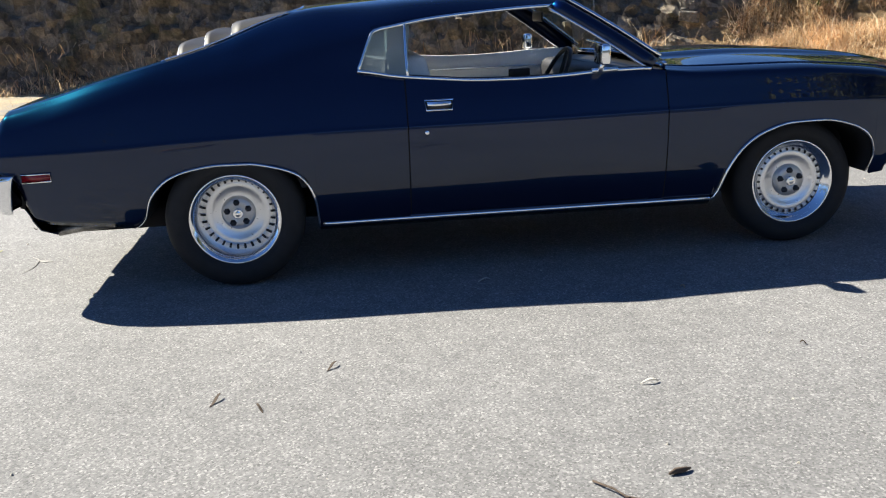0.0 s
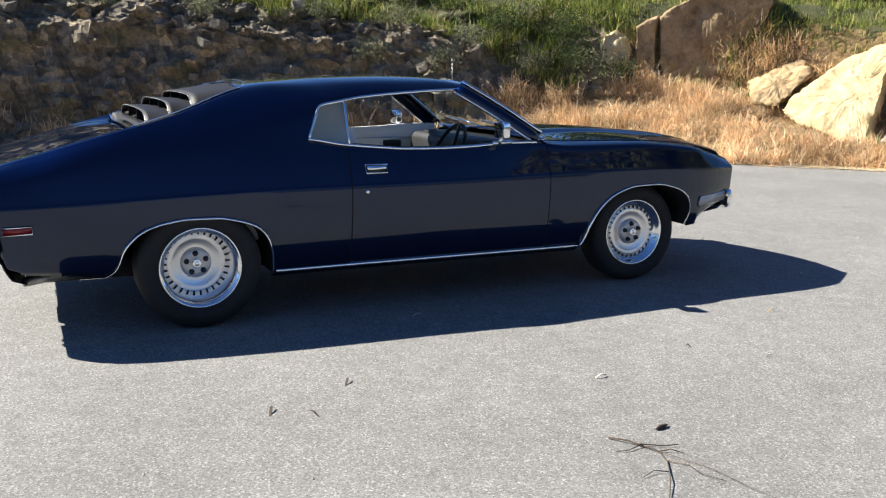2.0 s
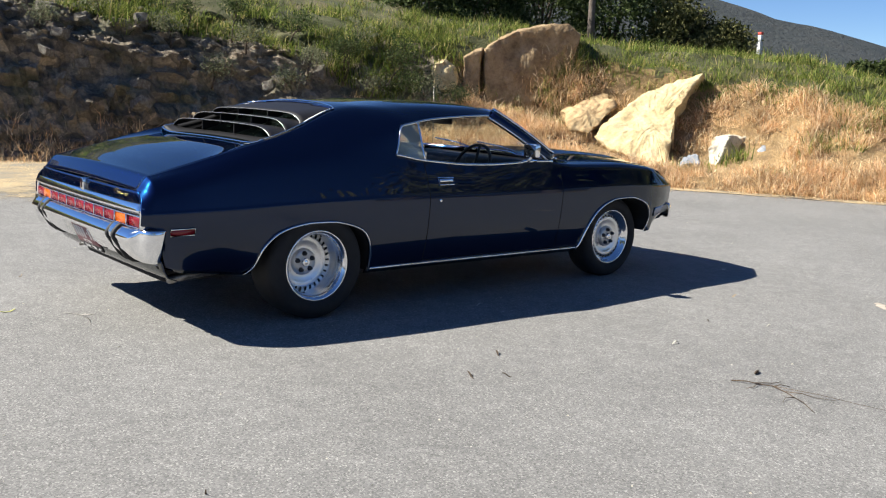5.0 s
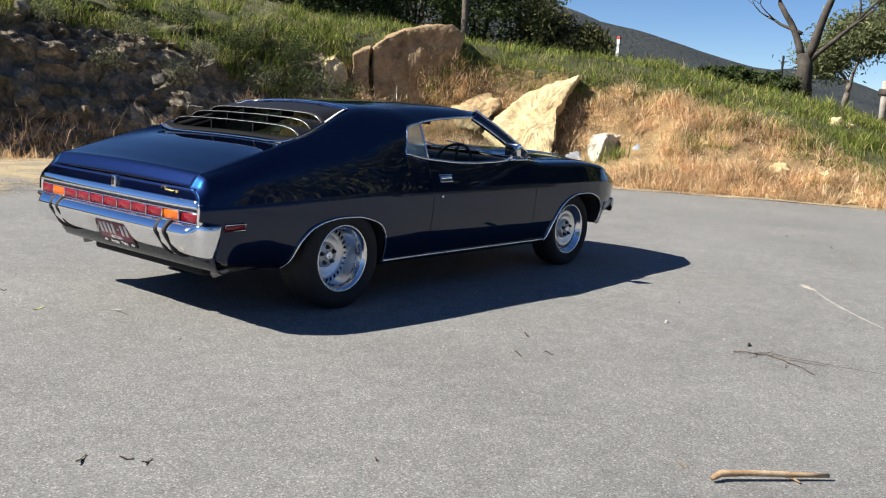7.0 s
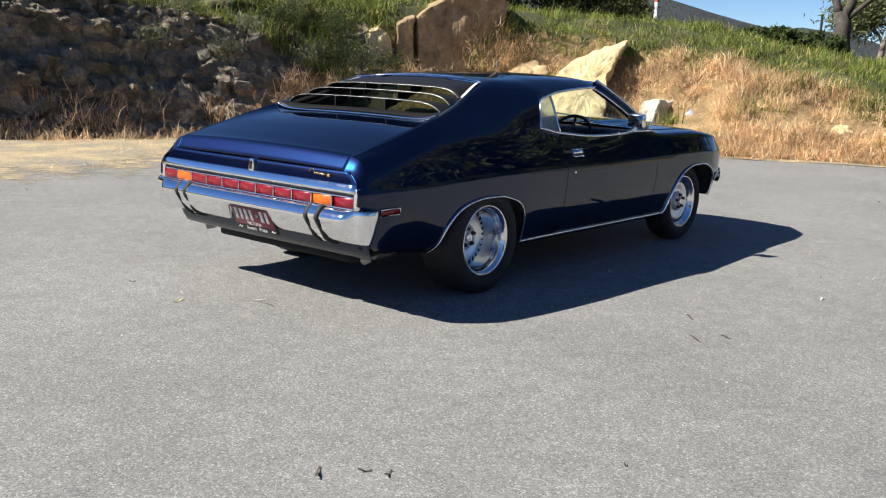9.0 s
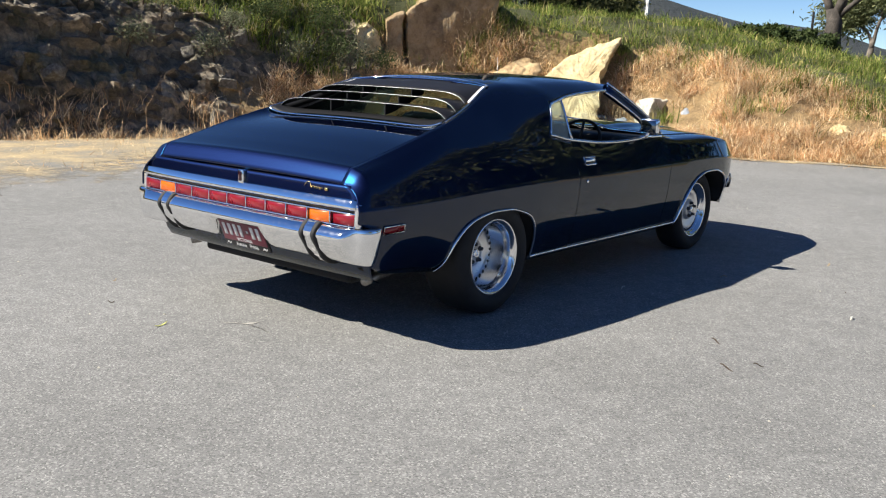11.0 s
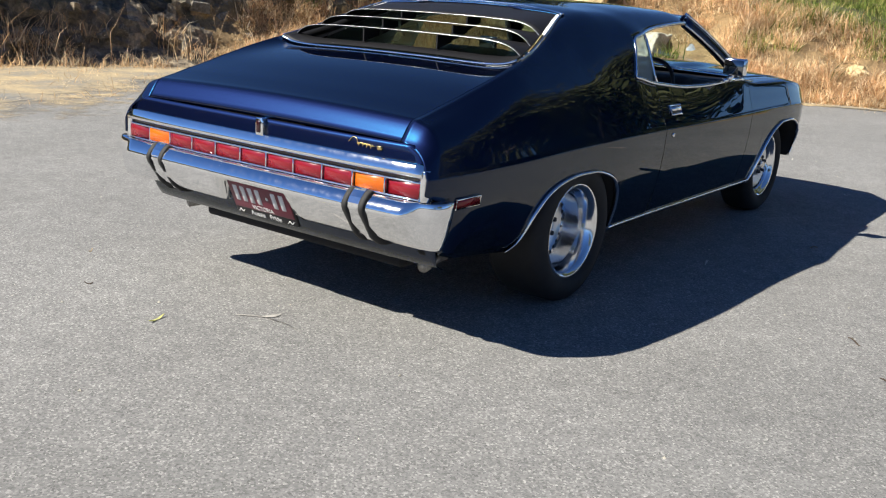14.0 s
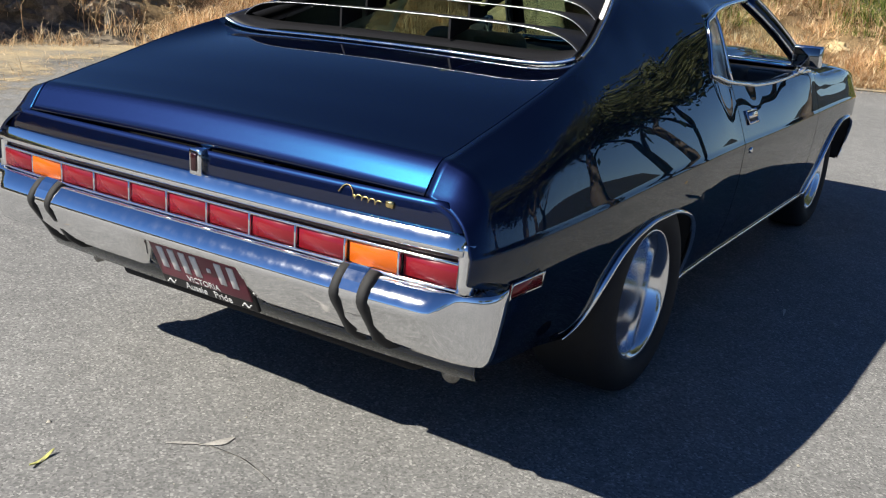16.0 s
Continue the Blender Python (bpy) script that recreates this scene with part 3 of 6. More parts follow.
# rear bumper: from the right flank round the tail to the left flank
rear_plan = [(-0.957, -0.915), (-0.985, -0.921), (-1.015, -0.923), (-1.044, -0.912), (-1.064, -0.884), (-1.078, -0.83), (-1.088, -0.70), (-1.094, -0.55), (-1.100, 0.0), (-1.097, 0.55), (-1.092, 0.70), (-1.086, 0.84), (-1.074, 0.91), (-1.052, 0.948), (-1.02, 0.958), (-0.985, 0.95), (-0.957, 0.93)]
run = plan_run(rear_plan, 141)


def bumper_profile(y):
    """A sloping upper ledge, a nose, and a face that falls away inwards below it."""
    mid = max(0.0, min(1.0, (0.228 - abs(y + 0.018)) / 0.03))
    low = 0.418 + 0.099 * mid
    lip = 1 - max(0.0, min(1.0, (abs(y) - 0.80) / 0.05))
    k = 1 - 0.55 * max(0.0, min(1.0, (abs(y) - 0.66) / 0.25))
    return [(-0.09, 0.599), (0.0, 0.598), (0.004 + 0.006 * lip, 0.596), (0.006 + 0.026 * lip, 0.592 - 0.018 * lip), (0.008 + 0.036 * lip, 0.578 - 0.022 * lip), (0.008 + 0.039 * lip, 0.546 - 0.002 * lip), (0.007 + 0.034 * lip, 0.532), (0.006 + 0.008 * lip - 0.01 * (1 - k), max(low + 0.012, 0.478)), (-0.018 * k, max(low + 0.006, 0.44)), (-0.034 * k, max(low + 0.002, 0.424)), (-0.075 * k, low)]


rows = []
for x, y, dx, dy in run:
    row = []
    for o, z in bumper_profile(y):
        k = max(0.0, (0.6 - z) / 0.2) ** 0.45
        xx = x if x < -1.02 else -1.02 + (x + 1.02) * (1 - 0.55 * k)
        row.append((xx + o * dx, y + o * dy, z))
    rows.append(row)
solid(part("rear_bumper", grid_bm(rows), CHROME, car, "chrome rear bumper with a plate recess"), 0.004, 0)
part("bumper_backing", box_bm(-0.985, -0.93, -0.80, 0.80, 0.42, 0.585, 0.01), UNDER, car)
NOSE = ((0.394, -0.075), (0.400, -0.045), (0.43, -0.006), (0.48, 0.026), (0.53, 0.060), (0.546, 0.066), (0.560, 0.066), (0.582, 0.054), (0.602, 0.036), (0.613, 0.020), (0.616, -0.02))
for y in (-0.592, 0.588):
    rows = [[(-1.076 - o + back, y + d, z) for d, back in ((-0.031, 0.05), (-0.030, 0.004), (-0.027, 0.0), (0.027, 0.0), (0.030, 0.004), (0.031, 0.05))] for z, o in NOSE]
    over = part("overrider", grid_bm(rows, flip=True), CHROME, car, "chrome overrider between black rubber pads", smooth=False)
    for d in (-0.041, 0.041):
        rows = [[(-1.083 - o + back, y + d + f, z - 0.005) for f, back in ((-0.015, 0.05), (-0.014, 0.007), (-0.010, 0.0), (0.010, 0.0), (0.014, 0.007), (0.015, 0.05))] for z, o in NOSE]
        part("rubber_pad", grid_bm(rows, flip=True), RUBBER, over)
rows = [[(x - o * dx, y - o * dy, z) for o, z in ((0.115, 0.43), (0.13, 0.40), (0.145, 0.36), (0.17, 0.32), (0.24, 0.292))] for x, y, dx, dy in run if abs(y) < 0.89]
solid(part("rear_valance", grid_bm(rows, flip=True), PAINT, car), 0.005, 0)

# number plate with bars in place of its characters
tilt = pose(-1.062, -0.022, 0.450, 0, -24, 0)
plate = part("number_plate", box_bm(-0.006, 0.006, -0.186, 0.186, -0.084, 0.080, 0.004), PLATEBLACK, car, "maroon number plate in a black frame")
plate.matrix_local = tilt
part("plate_face", box_bm(-0.010, 0.0, -0.178, 0.178, -0.046, 0.075, 0.003), PLATE, plate, "maroon plate face")
for y in (-0.135, -0.089, 0.006, 0.050, 0.094, 0.138):
    part("plate_bar", box_bm(-0.0125, -0.009, y - 0.012, y + 0.012, -0.010, 0.062, 0.001, 1), PLATEWHITE, plate)
part("plate_bar", box_bm(-0.0125, -0.009, -0.052, -0.038, 0.020, 0.034, 0.001, 1), PLATEWHITE, plate)


def lettering(text, size, parent, place, mat, name):
    c = bpy.data.curves.new(name, "FONT")
    c.body, c.size, c.align_x, c.align_y, c.extrude = text, size, "CENTER", "CENTER", 0.0005
    c.materials.append(mat)
    ob = new(name, c)
    ob.parent = parent
    ob.matrix_local = Matrix.Translation(place) @ pose(0, 0, 0, 90, 0, -90)
    return ob


lettering("VICTORIA", 0.028, plate, (-0.0115, 0.0, -0.031), PLATEWHITE, "plate_lettering")
lettering("Aussie   Pride", 0.033, plate, (-0.0075, 0.0, -0.066), PLATEWHITE, "frame_lettering")
for y in (-0.148, 0.148):
    part("plate_scroll", tube_bm([(-0.0075, y + 0.02 * u, -0.066 + 0.006 * math.sin(u * 5)) for u in np.linspace(-1, 1, 12)], 0.0022, 5), PLATEWHITE, plate)

# side marker lamps at the back
for side in (1, -1):
    pts = [side_at(x, z, side, 0.004 if x > -0.9 else -0.0015) for x, z in ((-0.932, 0.600), (-0.80, 0.603), (-0.80, 0.567), (-0.932, 0.563))]
    bm = bmesh.new()
    bm.faces.new([bm.verts.new(p) for p in pts])
    lamp = solid(part("rear_marker", bm, RED, car, "red rear side marker lamp"), 0.006, 0)
    part("bezel", tube_bm([p + Vector((0, -0.004 * side, 0)) for p in pts], 0.0042, 6, closed=True), CHROME, lamp)
# exhaust tips
for y in (-0.69, 0.69):
    bm = tube_bm([(-0.5, y * 0.95, 0.31), (-0.75, y, 0.30), (-0.862, y * 1.04, 0.29)], 0.025, 14)
    part("tail_pipe", bm, STEEL, car, "bent steel tail pipe")

# dark seals behind the door gaps
for side in (1, -1):
    for x in (0.839, 2.111):
        bent([on_side(x, v, side, -0.011) for v in np.linspace(1.2, 7.95, 20)], 0.009, UNDER, "door_seal", car)

# ---- louvred rear window ----
def plane_z(x, y):
    e = float(line(SEAM, x, 2))
    w = min(1.0, abs(y) / float(line(SEAM, x)))
    return e + 0.012 * (1 - w * w)


rows = [[(x, y, plane_z(x, y) - 0.035) for y in np.linspace(-0.96, 0.96, 15) * (float(line(SEAM, x)) - 0.03)] for x in np.linspace(-0.27, 0.36, 12)]
glass = part("rear_window", grid_bm(rows), GLASSDARK, car, "tinted sloping rear window glass")
glass.visible_shadow = False
for side in (1, -1):
    pts = [on_side(x, 10, side, 0.0) + Vector((0, 0.004 * side, 0.003)) for x in np.linspace(-0.27, 0.30, 24)]
    bent(pts, 0.004, CHROME, "louvre_moulding", car)
    rows = [[p, p + Vector((0, 0.05 * side, -0.045))] for p in pts]
    solid(part("louvre_side", grid_bm(rows), SATIN, car), 0.005, 0)
bent([(-0.283, y, plane_z(-0.283, y) + 0.006 - sink(-0.285, y / 0.715)) for y in 0.70 * np.sin(np.linspace(-1, 1, 40) * math.pi / 2)], 0.007, CHROME, "louvre_moulding", car, 1.2)
bent([(0.30 + 0.085 * (1 - (y / 0.56) ** 4), y, float(np.interp(abs(y), (0, 0.28, 0.56), (1.296, 1.289, 1.26))) + 0.003) for y in np.linspace(-0.56, 0.56, 30)], 0.006, CHROME, "louvre_moulding", car)
def lip_z(x, w, high):
    """Height of a slat's open rear edge: an arch that comes down to the frame at both ends."""
    half = float(line(SEAM, x)) - 0.03
    return plane_z(x, w * half) - 0.004 + high * (1 - abs(w) ** 12)


for x_lip, x_root in ((0.035, 0.33), (-0.09, 0.065), (-0.215, -0.06)):
    rows = []
    for u in np.linspace(0, 1, 8):
        x = x_root + (x_lip - x_root) * u
        half = float(line(SEAM, x)) - 0.035
        bow = 0.055 * (1 - u) if x_root > 0.3 else 0.0
        rise = (0.062 if x_lip > -0.2 else 0.052) * u ** 0.9 if x_root < 0.3 else 0.056 * u ** 1.3
        rows.append([(x + bow * (1 - w ** 4), half * w, lip_z(x, w, rise) + (0.010 * (1 - u) * (1 - w * w) if x_root > 0.3 else 0)) for w in np.sin(np.linspace(-1, 1, 61) * math.pi / 2)])
    slat = solid(part("louvre_slat", grid_bm(rows), SATIN, car), 0.006, 0)
    part("slat_edge", tube_bm([Vector(p) + Vector((-0.003, 0, 0)) for p in rows[-1]], 0.0011, 6), ALLOY, slat)
    for w in (-0.33, 0.33):
        y = w * (float(line(SEAM, x_lip)) - 0.035)
        fin = bmesh.new()
        a, b = plane_z(x_lip, y) - 0.02, plane_z(x_lip, y) + 0.05
        fin.faces.new([fin.verts.new(p) for p in ((x_lip, y, a), (x_lip, y, b), (x_lip + 0.11, y, plane_z(x_lip + 0.11, y) + 0.008), (x_lip + 0.11, y, plane_z(x_lip + 0.11, y) - 0.02))])
        solid(part("slat_fin", fin, SATIN, slat, smooth=False), 0.008, 0)
rows = [[(x, w * (float(line(SEAM, x)) - 0.03), plane_z(x, w * 0.65) - 0.004 - sink(-0.285, w) * (0.6 + 0.4 * (-0.195 - x) / 0.08)) for w in np.sin(np.linspace(-1, 1, 31) * math.pi / 2)] for x in np.linspace(-0.275, -0.195, 4)]
solid(part("louvre_base", grid_bm(rows), SATIN, car), 0.006, 0)

# ---- wheels ----
stud_me = None


def wheel(x, y, z, side, dish, radius, width):
    """Outward is -y before the turn."""
    d = dish
    rim = lathe_bm([(0.205, 0.09), (0.165, 0.08), (0.16, 0.01), (0.168, -0.006), (0.174, -0.02), (0.182, -0.5 * d), (0.188, -d + 0.02), (0.199, -d + 0.006), (0.207, -d), (0.214, -d - 0.004), (0.2185, -d + 0.002), (0.216, -d + 0.014), (0.20, -d + 0.03), (0.195, 0.05), (0.205, 0.09)], 56)
    ob = part("wheel", rim, POLISH, car, "deep-dish polished wheel")
    m = Matrix.Translation((x, y * side, z)) @ pose(0, 0, 0, 0, 0, 0 if side > 0 else 180)
    ob.matrix_local = m
    c = lathe_bm([(0.167, 0.0), (0.160, -0.008), (0.150, -0.012), (0.125, -0.006), (0.10, 0.006), (0.084, 0.004), (0.0, 0.004)], 48)
    part("wheel_centre", c, ALLOY, ob)
    part("hub", lathe_bm([(0.084, 0.005), (0.078, -0.016), (0.070, -0.022), (0.04, -0.022), (0.034, -0.02), (0.0, -0.02)], 40), HUB, ob, "dull grey hub boss")
    w0 = -d - 0.012
    tyre = lathe_bm([(0.212, -d + 0.006), (0.224, w0 + 0.004), (0.25, w0 - 0.008), (0.282, w0 - 0.006), (radius - 0.024, w0 + 0.004), (radius - 0.008, w0 + 0.02), (radius, w0 + 0.045), (radius + 0.001, w0 + width / 2), (radius, w0 + width - 0.045), (radius - 0.012, w0 + width - 0.014), (0.28, w0 + width), (0.205, w0 + width - 0.02)], 64)
    part("tyre", tyre, RUBBER, ob, "fat black tyre")
    part("wheel_cap", lathe_bm([(0.026, -0.02), (0.026, -0.035), (0.022, -0.042), (0.018, -0.038), (0.012, -0.042), (0.0, -0.042)], 20), CHROME, ob)
    for k in range(5):
        a = 2 * math.pi * k / 5 + 0.4
        nut = lathe_bm([(0.017, -0.018), (0.017, -0.024), (0.012, -0.026), (0.011, -0.043), (0.006, -0.046), (0.0, -0.046)], 6)
        bmesh.ops.translate(nut, verts=nut.verts, vec=(0.054 * math.cos(a), 0, 0.054 * math.sin(a)))
        part("lug_nut", nut, NUT, ob)
    global stud_me
    if stud_me is None:
        bm = box_bm(-0.0052, 0.0052, -0.005, 0.004, -0.007, 0.007, 0.0025, 2)
        stud_me = bpy.data.meshes.new("rim_slot")
        bm.to_mesh(stud_me)
        bm.free()
        stud_me.materials.append(BLACK)
    for k in range(30):
        a = 2 * math.pi * k / 30
        s = new("rim_slot", stud_me)
        s.parent = ob
        s.matrix_local = Matrix.Translation((0.163 * math.cos(a), -0.009, 0.163 * math.sin(a))) @ pose(0, 0, 0, 0, 90 - math.degrees(a), 0)
    return ob


for side in (1, -1):
    wheel(0.0, -0.726, 0.328, side, 0.165, 0.328, 0.27)
    wheel(2.819, -0.742, 0.322, side, 0.05, 0.322, 0.21)

# ---- underside ----
part("floor_pan", box_bm(-0.85, 3.25, -0.60, 0.60, 0.25, 0.36, 0.02), UNDER, car)
part("floor_pan", box_bm(0.45, 2.34, -0.80, 0.80, 0.24, 0.31, 0.02), UNDER, car)
part("inner_tail", box_bm(-0.95, -0.50, -0.80, 0.80, 0.36, 0.80, 0.02), UNDER, car)
part("engine_bay", box_bm(2.12, 3.5, -0.56, 0.56, 0.42, 0.80, 0.02), UNDER, car)
for x in (0.0, 2.819):
    bent([(x, -0.62, 0.325), (x, 0.62, 0.325)], 0.04, UNDER, "axle", car)

# ---- cabin ----
for side in (1, -1):
    rows = [[on_side(x, v, side, -0.03) for v in np.linspace(7.6, 10, 8)] for x in np.linspace(0.06, 0.60, 8)]
    solid(part("pillar_lining", grid_bm(rows), CREAM, car, "white pillar lining"), 0.006, 0)
for side in (1, -1):
    card = bmesh.new()
    xs = np.linspace(0.86, 2.06, 14)
    grid_bm([[(x, -side * (0.775 + 0.01 * math.sin(u * 3)), 0.32 + u * (float(line(BELT, x, 2)) - (0.012 if side > 0 else -0.035) - 0.32)) for u in np.linspace(0, 1, 8)] for x in xs], card)
    inner = solid(part("door_card", card, CREAM, doors[side], "white vinyl door lining"), 0.02, 0)
    part("arm_rest", box_bm(1.12, 1.62, -side * 0.775 - 0.03, -side * 0.775 + 0.03, 0.66, 0.72, 0.015), CREAM, inner)
    part("door_pull", box_bm(1.64, 1.78, -side * 0.762 - 0.012, -side * 0.762 + 0.012, 0.80, 0.85, 0.006), BLACK, inner, "black recessed door latch")
    bent([(x, -side * 0.758, 0.87) for x in np.linspace(0.9, 2.0, 8)], 0.004, CHROME, "card_strip", inner)
    part("card_seam", tube_bm([(0.98, -side * 0.757, 0.80), (1.52, -side * 0.757, 0.80), (1.52, -side * 0.757, 0.62), (0.98, -side * 0.757, 0.62)], 0.003, 5, closed=True), DARKTRIM, inner)
    bent([on_side(x, 8, side, -0.012) for x in np.linspace(0.86, 2.05, 16)], 0.012, DARKTRIM, "window_seal", doors[side], 0.9)
    # rear quarter lining and the pillar panel
    grid2 = [[(x, -side * 0.76, z) for z in (0.66, 0.8, 0.95)] for x in np.linspace(0.02, 0.84, 5)]
    solid(part("quarter_lining", grid_bm(grid2), CREAM, car), 0.015, 0)
    # quarter glass and its chrome divider
    gl = [[on_side(x, v, side, -0.012) for v in np.linspace(8.02, 8.98, 6)] for x in np.linspace(0.625, 0.85, 6)]
    q = part("quarter_glass", grid_bm(gl), DUSTY, car, "fixed quarter window of dusty tinted glass")
    q.visible_shadow = False
    bent([on_side(0.855 - 0.045 * (v - 8), v, side, 0.0) for v in np.linspace(8, 9, 6)], 0.0075, CHROME, "window_divider", car)
    handle = [side_at(x, z, side, 0.004) for x, z in ((0.925, 0.838), (1.06, 0.838), (1.055, 0.793), (0.93, 0.793))]
    h = part("door_handle", tube_bm(handle, 0.0055, 8, closed=True), CHROME, doors[side], "chrome flush door handle")
    bm = bmesh.new()
    bm.faces.new([bm.verts.new(p + Vector((0, -0.004 * side * -1, 0))) for p in handle])
    solid(part("handle_pocket", bm, BLACK, h), 0.006, 0)
    flap = [side_at(x, z, side, 0.007) for x, z in ((0.935, 0.831), (1.05, 0.831), (1.048, 0.812), (0.938, 0.812))]
    bm = bmesh.new()
    bm.faces.new([bm.verts.new(p) for p in flap])
    solid(part("handle_flap", bm, CHROME, h), 0.008, 0)
    lk = lathe_bm([(0.0115, 0.0), (0.0115, -0.005), (0.008, -0.007), (0.0, -0.007)], 16)
    lockob = part("door_lock", lk, CHROME, doors[side])
    lockob.matrix_local = Matrix.Translation(side_at(0.927, 0.693, side)) @ pose(0, 0, 0, 0, 0, 0 if side > 0 else 180)
    # mirror
    head = box_bm(1.765, 1.81, -0.066, 0.066, 0.968, 1.066, 0.012, 3)
    bmesh.ops.translate(head, verts=head.verts, vec=(0, -side * 0.875, 0))
    mir = part("door_mirror", head, CHROME, doors[side], "chrome door mirror on a stalk")
    part("mirror_glass", box_bm(1.761, 1.768, -side * 0.875 - 0.056, -side * 0.875 + 0.056, 0.976, 1.058, 0.002, 1), MIRROR, mir)
    part("stalk", tube_bm([(1.785, -side * 0.835, 0.936), (1.785, -side * 0.855, 0.952), (1.79, -side * 0.87, 0.975)], [0.018, 0.012, 0.011], 8), CHROME, mir)
    part("mirror_foot", tube_bm([(1.745, -side * 0.836, 0.938), (1.87, -side * 0.838, 0.940)], 0.012, 8, 1.3), CHROME, mir)


def seat(x, y):
    s = part("front_seat", box_bm(x - 0.02, x + 0.5, y - 0.25, y + 0.25, 0.42, 0.60, 0.05, 3), CREAM, car, "white vinyl front seat")
    back = box_bm(-0.07, 0.07, -0.25, 0.25, 0.0, 0.53, 0.05, 3)
    b = part("seat_back", back, CREAM, s)
    b.matrix_local = pose(x, y, 0.52, 0, -14, 0)


seat(1.02, -0.37)
seat(1.02, 0.37)
part("rear_seat", box_bm(0.10, 0.55, -0.62, 0.62, 0.40, 0.60, 0.06, 3), CREAM, car, "white vinyl rear bench")
rb = part("rear_seat_back", box_bm(-0.07, 0.07, -0.62, 0.62, 0.0, 0.40, 0.05, 3), CREAM, car)
rb.matrix_local = pose(0.08, 0, 0.56, 0, -16, 0)
part("parcel_shelf", box_bm(-0.40, 0.05, -0.66, 0.66, 0.90, 0.93, 0.008), DARKTRIM, car)
part("carpet", box_bm(0.45, 2.1, -0.76, 0.76, 0.30, 0.34, 0.01), DARKTRIM, car)
part("dashboard", box_bm(1.84, 2.12, -0.74, 0.74, 0.66, 0.92, 0.05, 3), DARKTRIM, car, "padded black dashboard")
part("instrument_hood", box_bm(1.78, 1.98, -0.60, -0.14, 0.78, 0.935, 0.04, 3), DARKTRIM, car)
rows = [[(x, y, float(np.interp(abs(y), (0, 0.28, 0.53), (float(line(ROOF_Z, x, 2)), float(line(ROOF_Z, x)), float(line(SEAM, x, 2))))) - 0.03) for y in np.linspace(-0.53, 0.53, 9)] for x in np.linspace(0.36, 1.66, 10)]
# coloured white as a reflector that brightens the cabin; true colour unknown
part("head_lining", grid_bm(rows), CREAM, car, "head lining, white to bounce light into the cabin")
sw = bmesh.new()
ring = [(0.185 * math.cos(a), 0.185 * math.sin(a), 0) for a in np.linspace(0, 2 * math.pi, 33)[:-1]]
tube_bm(ring, 0.012, 8, closed=True, bm=sw, up=(0.1, 0, 1))
for a in (0, 2.1, 4.2):
    tube_bm([(0, 0, -0.03), (0.18 * math.cos(a), 0.18 * math.sin(a), 0)], 0.011, 6, bm=sw)
wheelob = part("steering_wheel", sw, BLACK, car, "black three-spoke steering wheel")
wheelob.matrix_local = pose(1.66, -0.37, 0.86, 0, -62, 0)
bent([(1.67, -0.37, 0.855), (1.9, -0.37, 0.76)], 0.025, BLACK, "steering_column", car)
mirr = part("interior_mirror", box_bm(1.66, 1.675, -0.12, 0.12, 1.16, 1.215, 0.01), BLACK, car)

# ---- ground materials ----
ASPHALT = material("asphalt", (0.2, 0.2, 0.19), 0.85)
vec = coords(ASPHALT)
patch = ramp(ASPHALT, noisy(ASPHALT, 0.55, 5.0, 0.6, vec), [(0.3, (0.171, 0.169, 0.166)), (0.7, (0.222, 0.219, 0.216))])
blot = ramp(ASPHALT, noisy(ASPHALT, 7.0, 5.0, 0.65, vec), [(0.3, (0.86, 0.86, 0.86)), (0.7, (1.1, 1.1, 1.09))])
cell = node(ASPHALT, "ShaderNodeTexVoronoi", Scale=150.0)
wire(ASPHALT, vec, cell.inputs["Vector"])
chip = ramp(ASPHALT, cell.outputs["Color"], [(0.0, (0.08, 0.08, 0.08)), (0.3, (0.62, 0.62, 0.62)), (0.72, (1.2, 1.2, 1.19)), (0.97, (2.7, 2.65, 2.55))])
speck = node(ASPHALT, "ShaderNodeTexVoronoi", Scale=42.0)
wire(ASPHALT, vec, speck.inputs["Vector"])
spots = ramp(ASPHALT, speck.outputs["Distance"], [(0.0, (1.45, 1.42, 1.36)), (0.09, (1.3, 1.28, 1.24)), (0.13, (1.0, 1.0, 1.0))])
c = mixed(ASPHALT, 0.58, mixed(ASPHALT, 1.0, patch, blot, "MULTIPLY"), chip, "MULTIPLY")
c = mixed(ASPHALT, 0.45, c, spots, "MULTIPLY")
wire(ASPHALT, c, bsdf(ASPHALT).inputs["Base Color"])
bump(ASPHALT, noisy(ASPHALT, 230.0, 4.0, 0.75, vec), 0.55, 0.004)

WALLROCK = material("cut_rock_and_earth", (0.2, 0.15, 0.1), 0.95)
v = coords(WALLROCK)
layer = node(WALLROCK, "ShaderNodeMapping")
layer.inputs["Scale"].default_value = (1.2, 1.2, 1.5)
wire(WALLROCK, v, layer.inputs["Vector"])
c1 = ramp(WALLROCK, noisy(WALLROCK, 1.3, 8.0, 0.7, layer.outputs[0]), [(0.25, (0.06, 0.054, 0.043)), (0.42, (0.19, 0.163, 0.125)), (0.56, (0.34, 0.285, 0.21)), (0.66, (0.20, 0.175, 0.135)), (0.8, (0.46, 0.42, 0.36))])
c2 = ramp(WALLROCK, noisy(WALLROCK, 14.0, 6.0, 0.7, v), [(0.3, (0.5, 0.5, 0.5)), (0.75, (1.25, 1.22, 1.2))])
cellc = node(WALLROCK, "ShaderNodeTexVoronoi", Scale=4.2)
wire(WALLROCK, layer.outputs[0], cellc.inputs["Vector"])
c3 = ramp(WALLROCK, cellc.outputs["Color"], [(0.1, (0.45, 0.45, 0.47)), (0.5, (0.95, 0.92, 0.88)), (0.85, (1.7, 1.65, 1.6))])
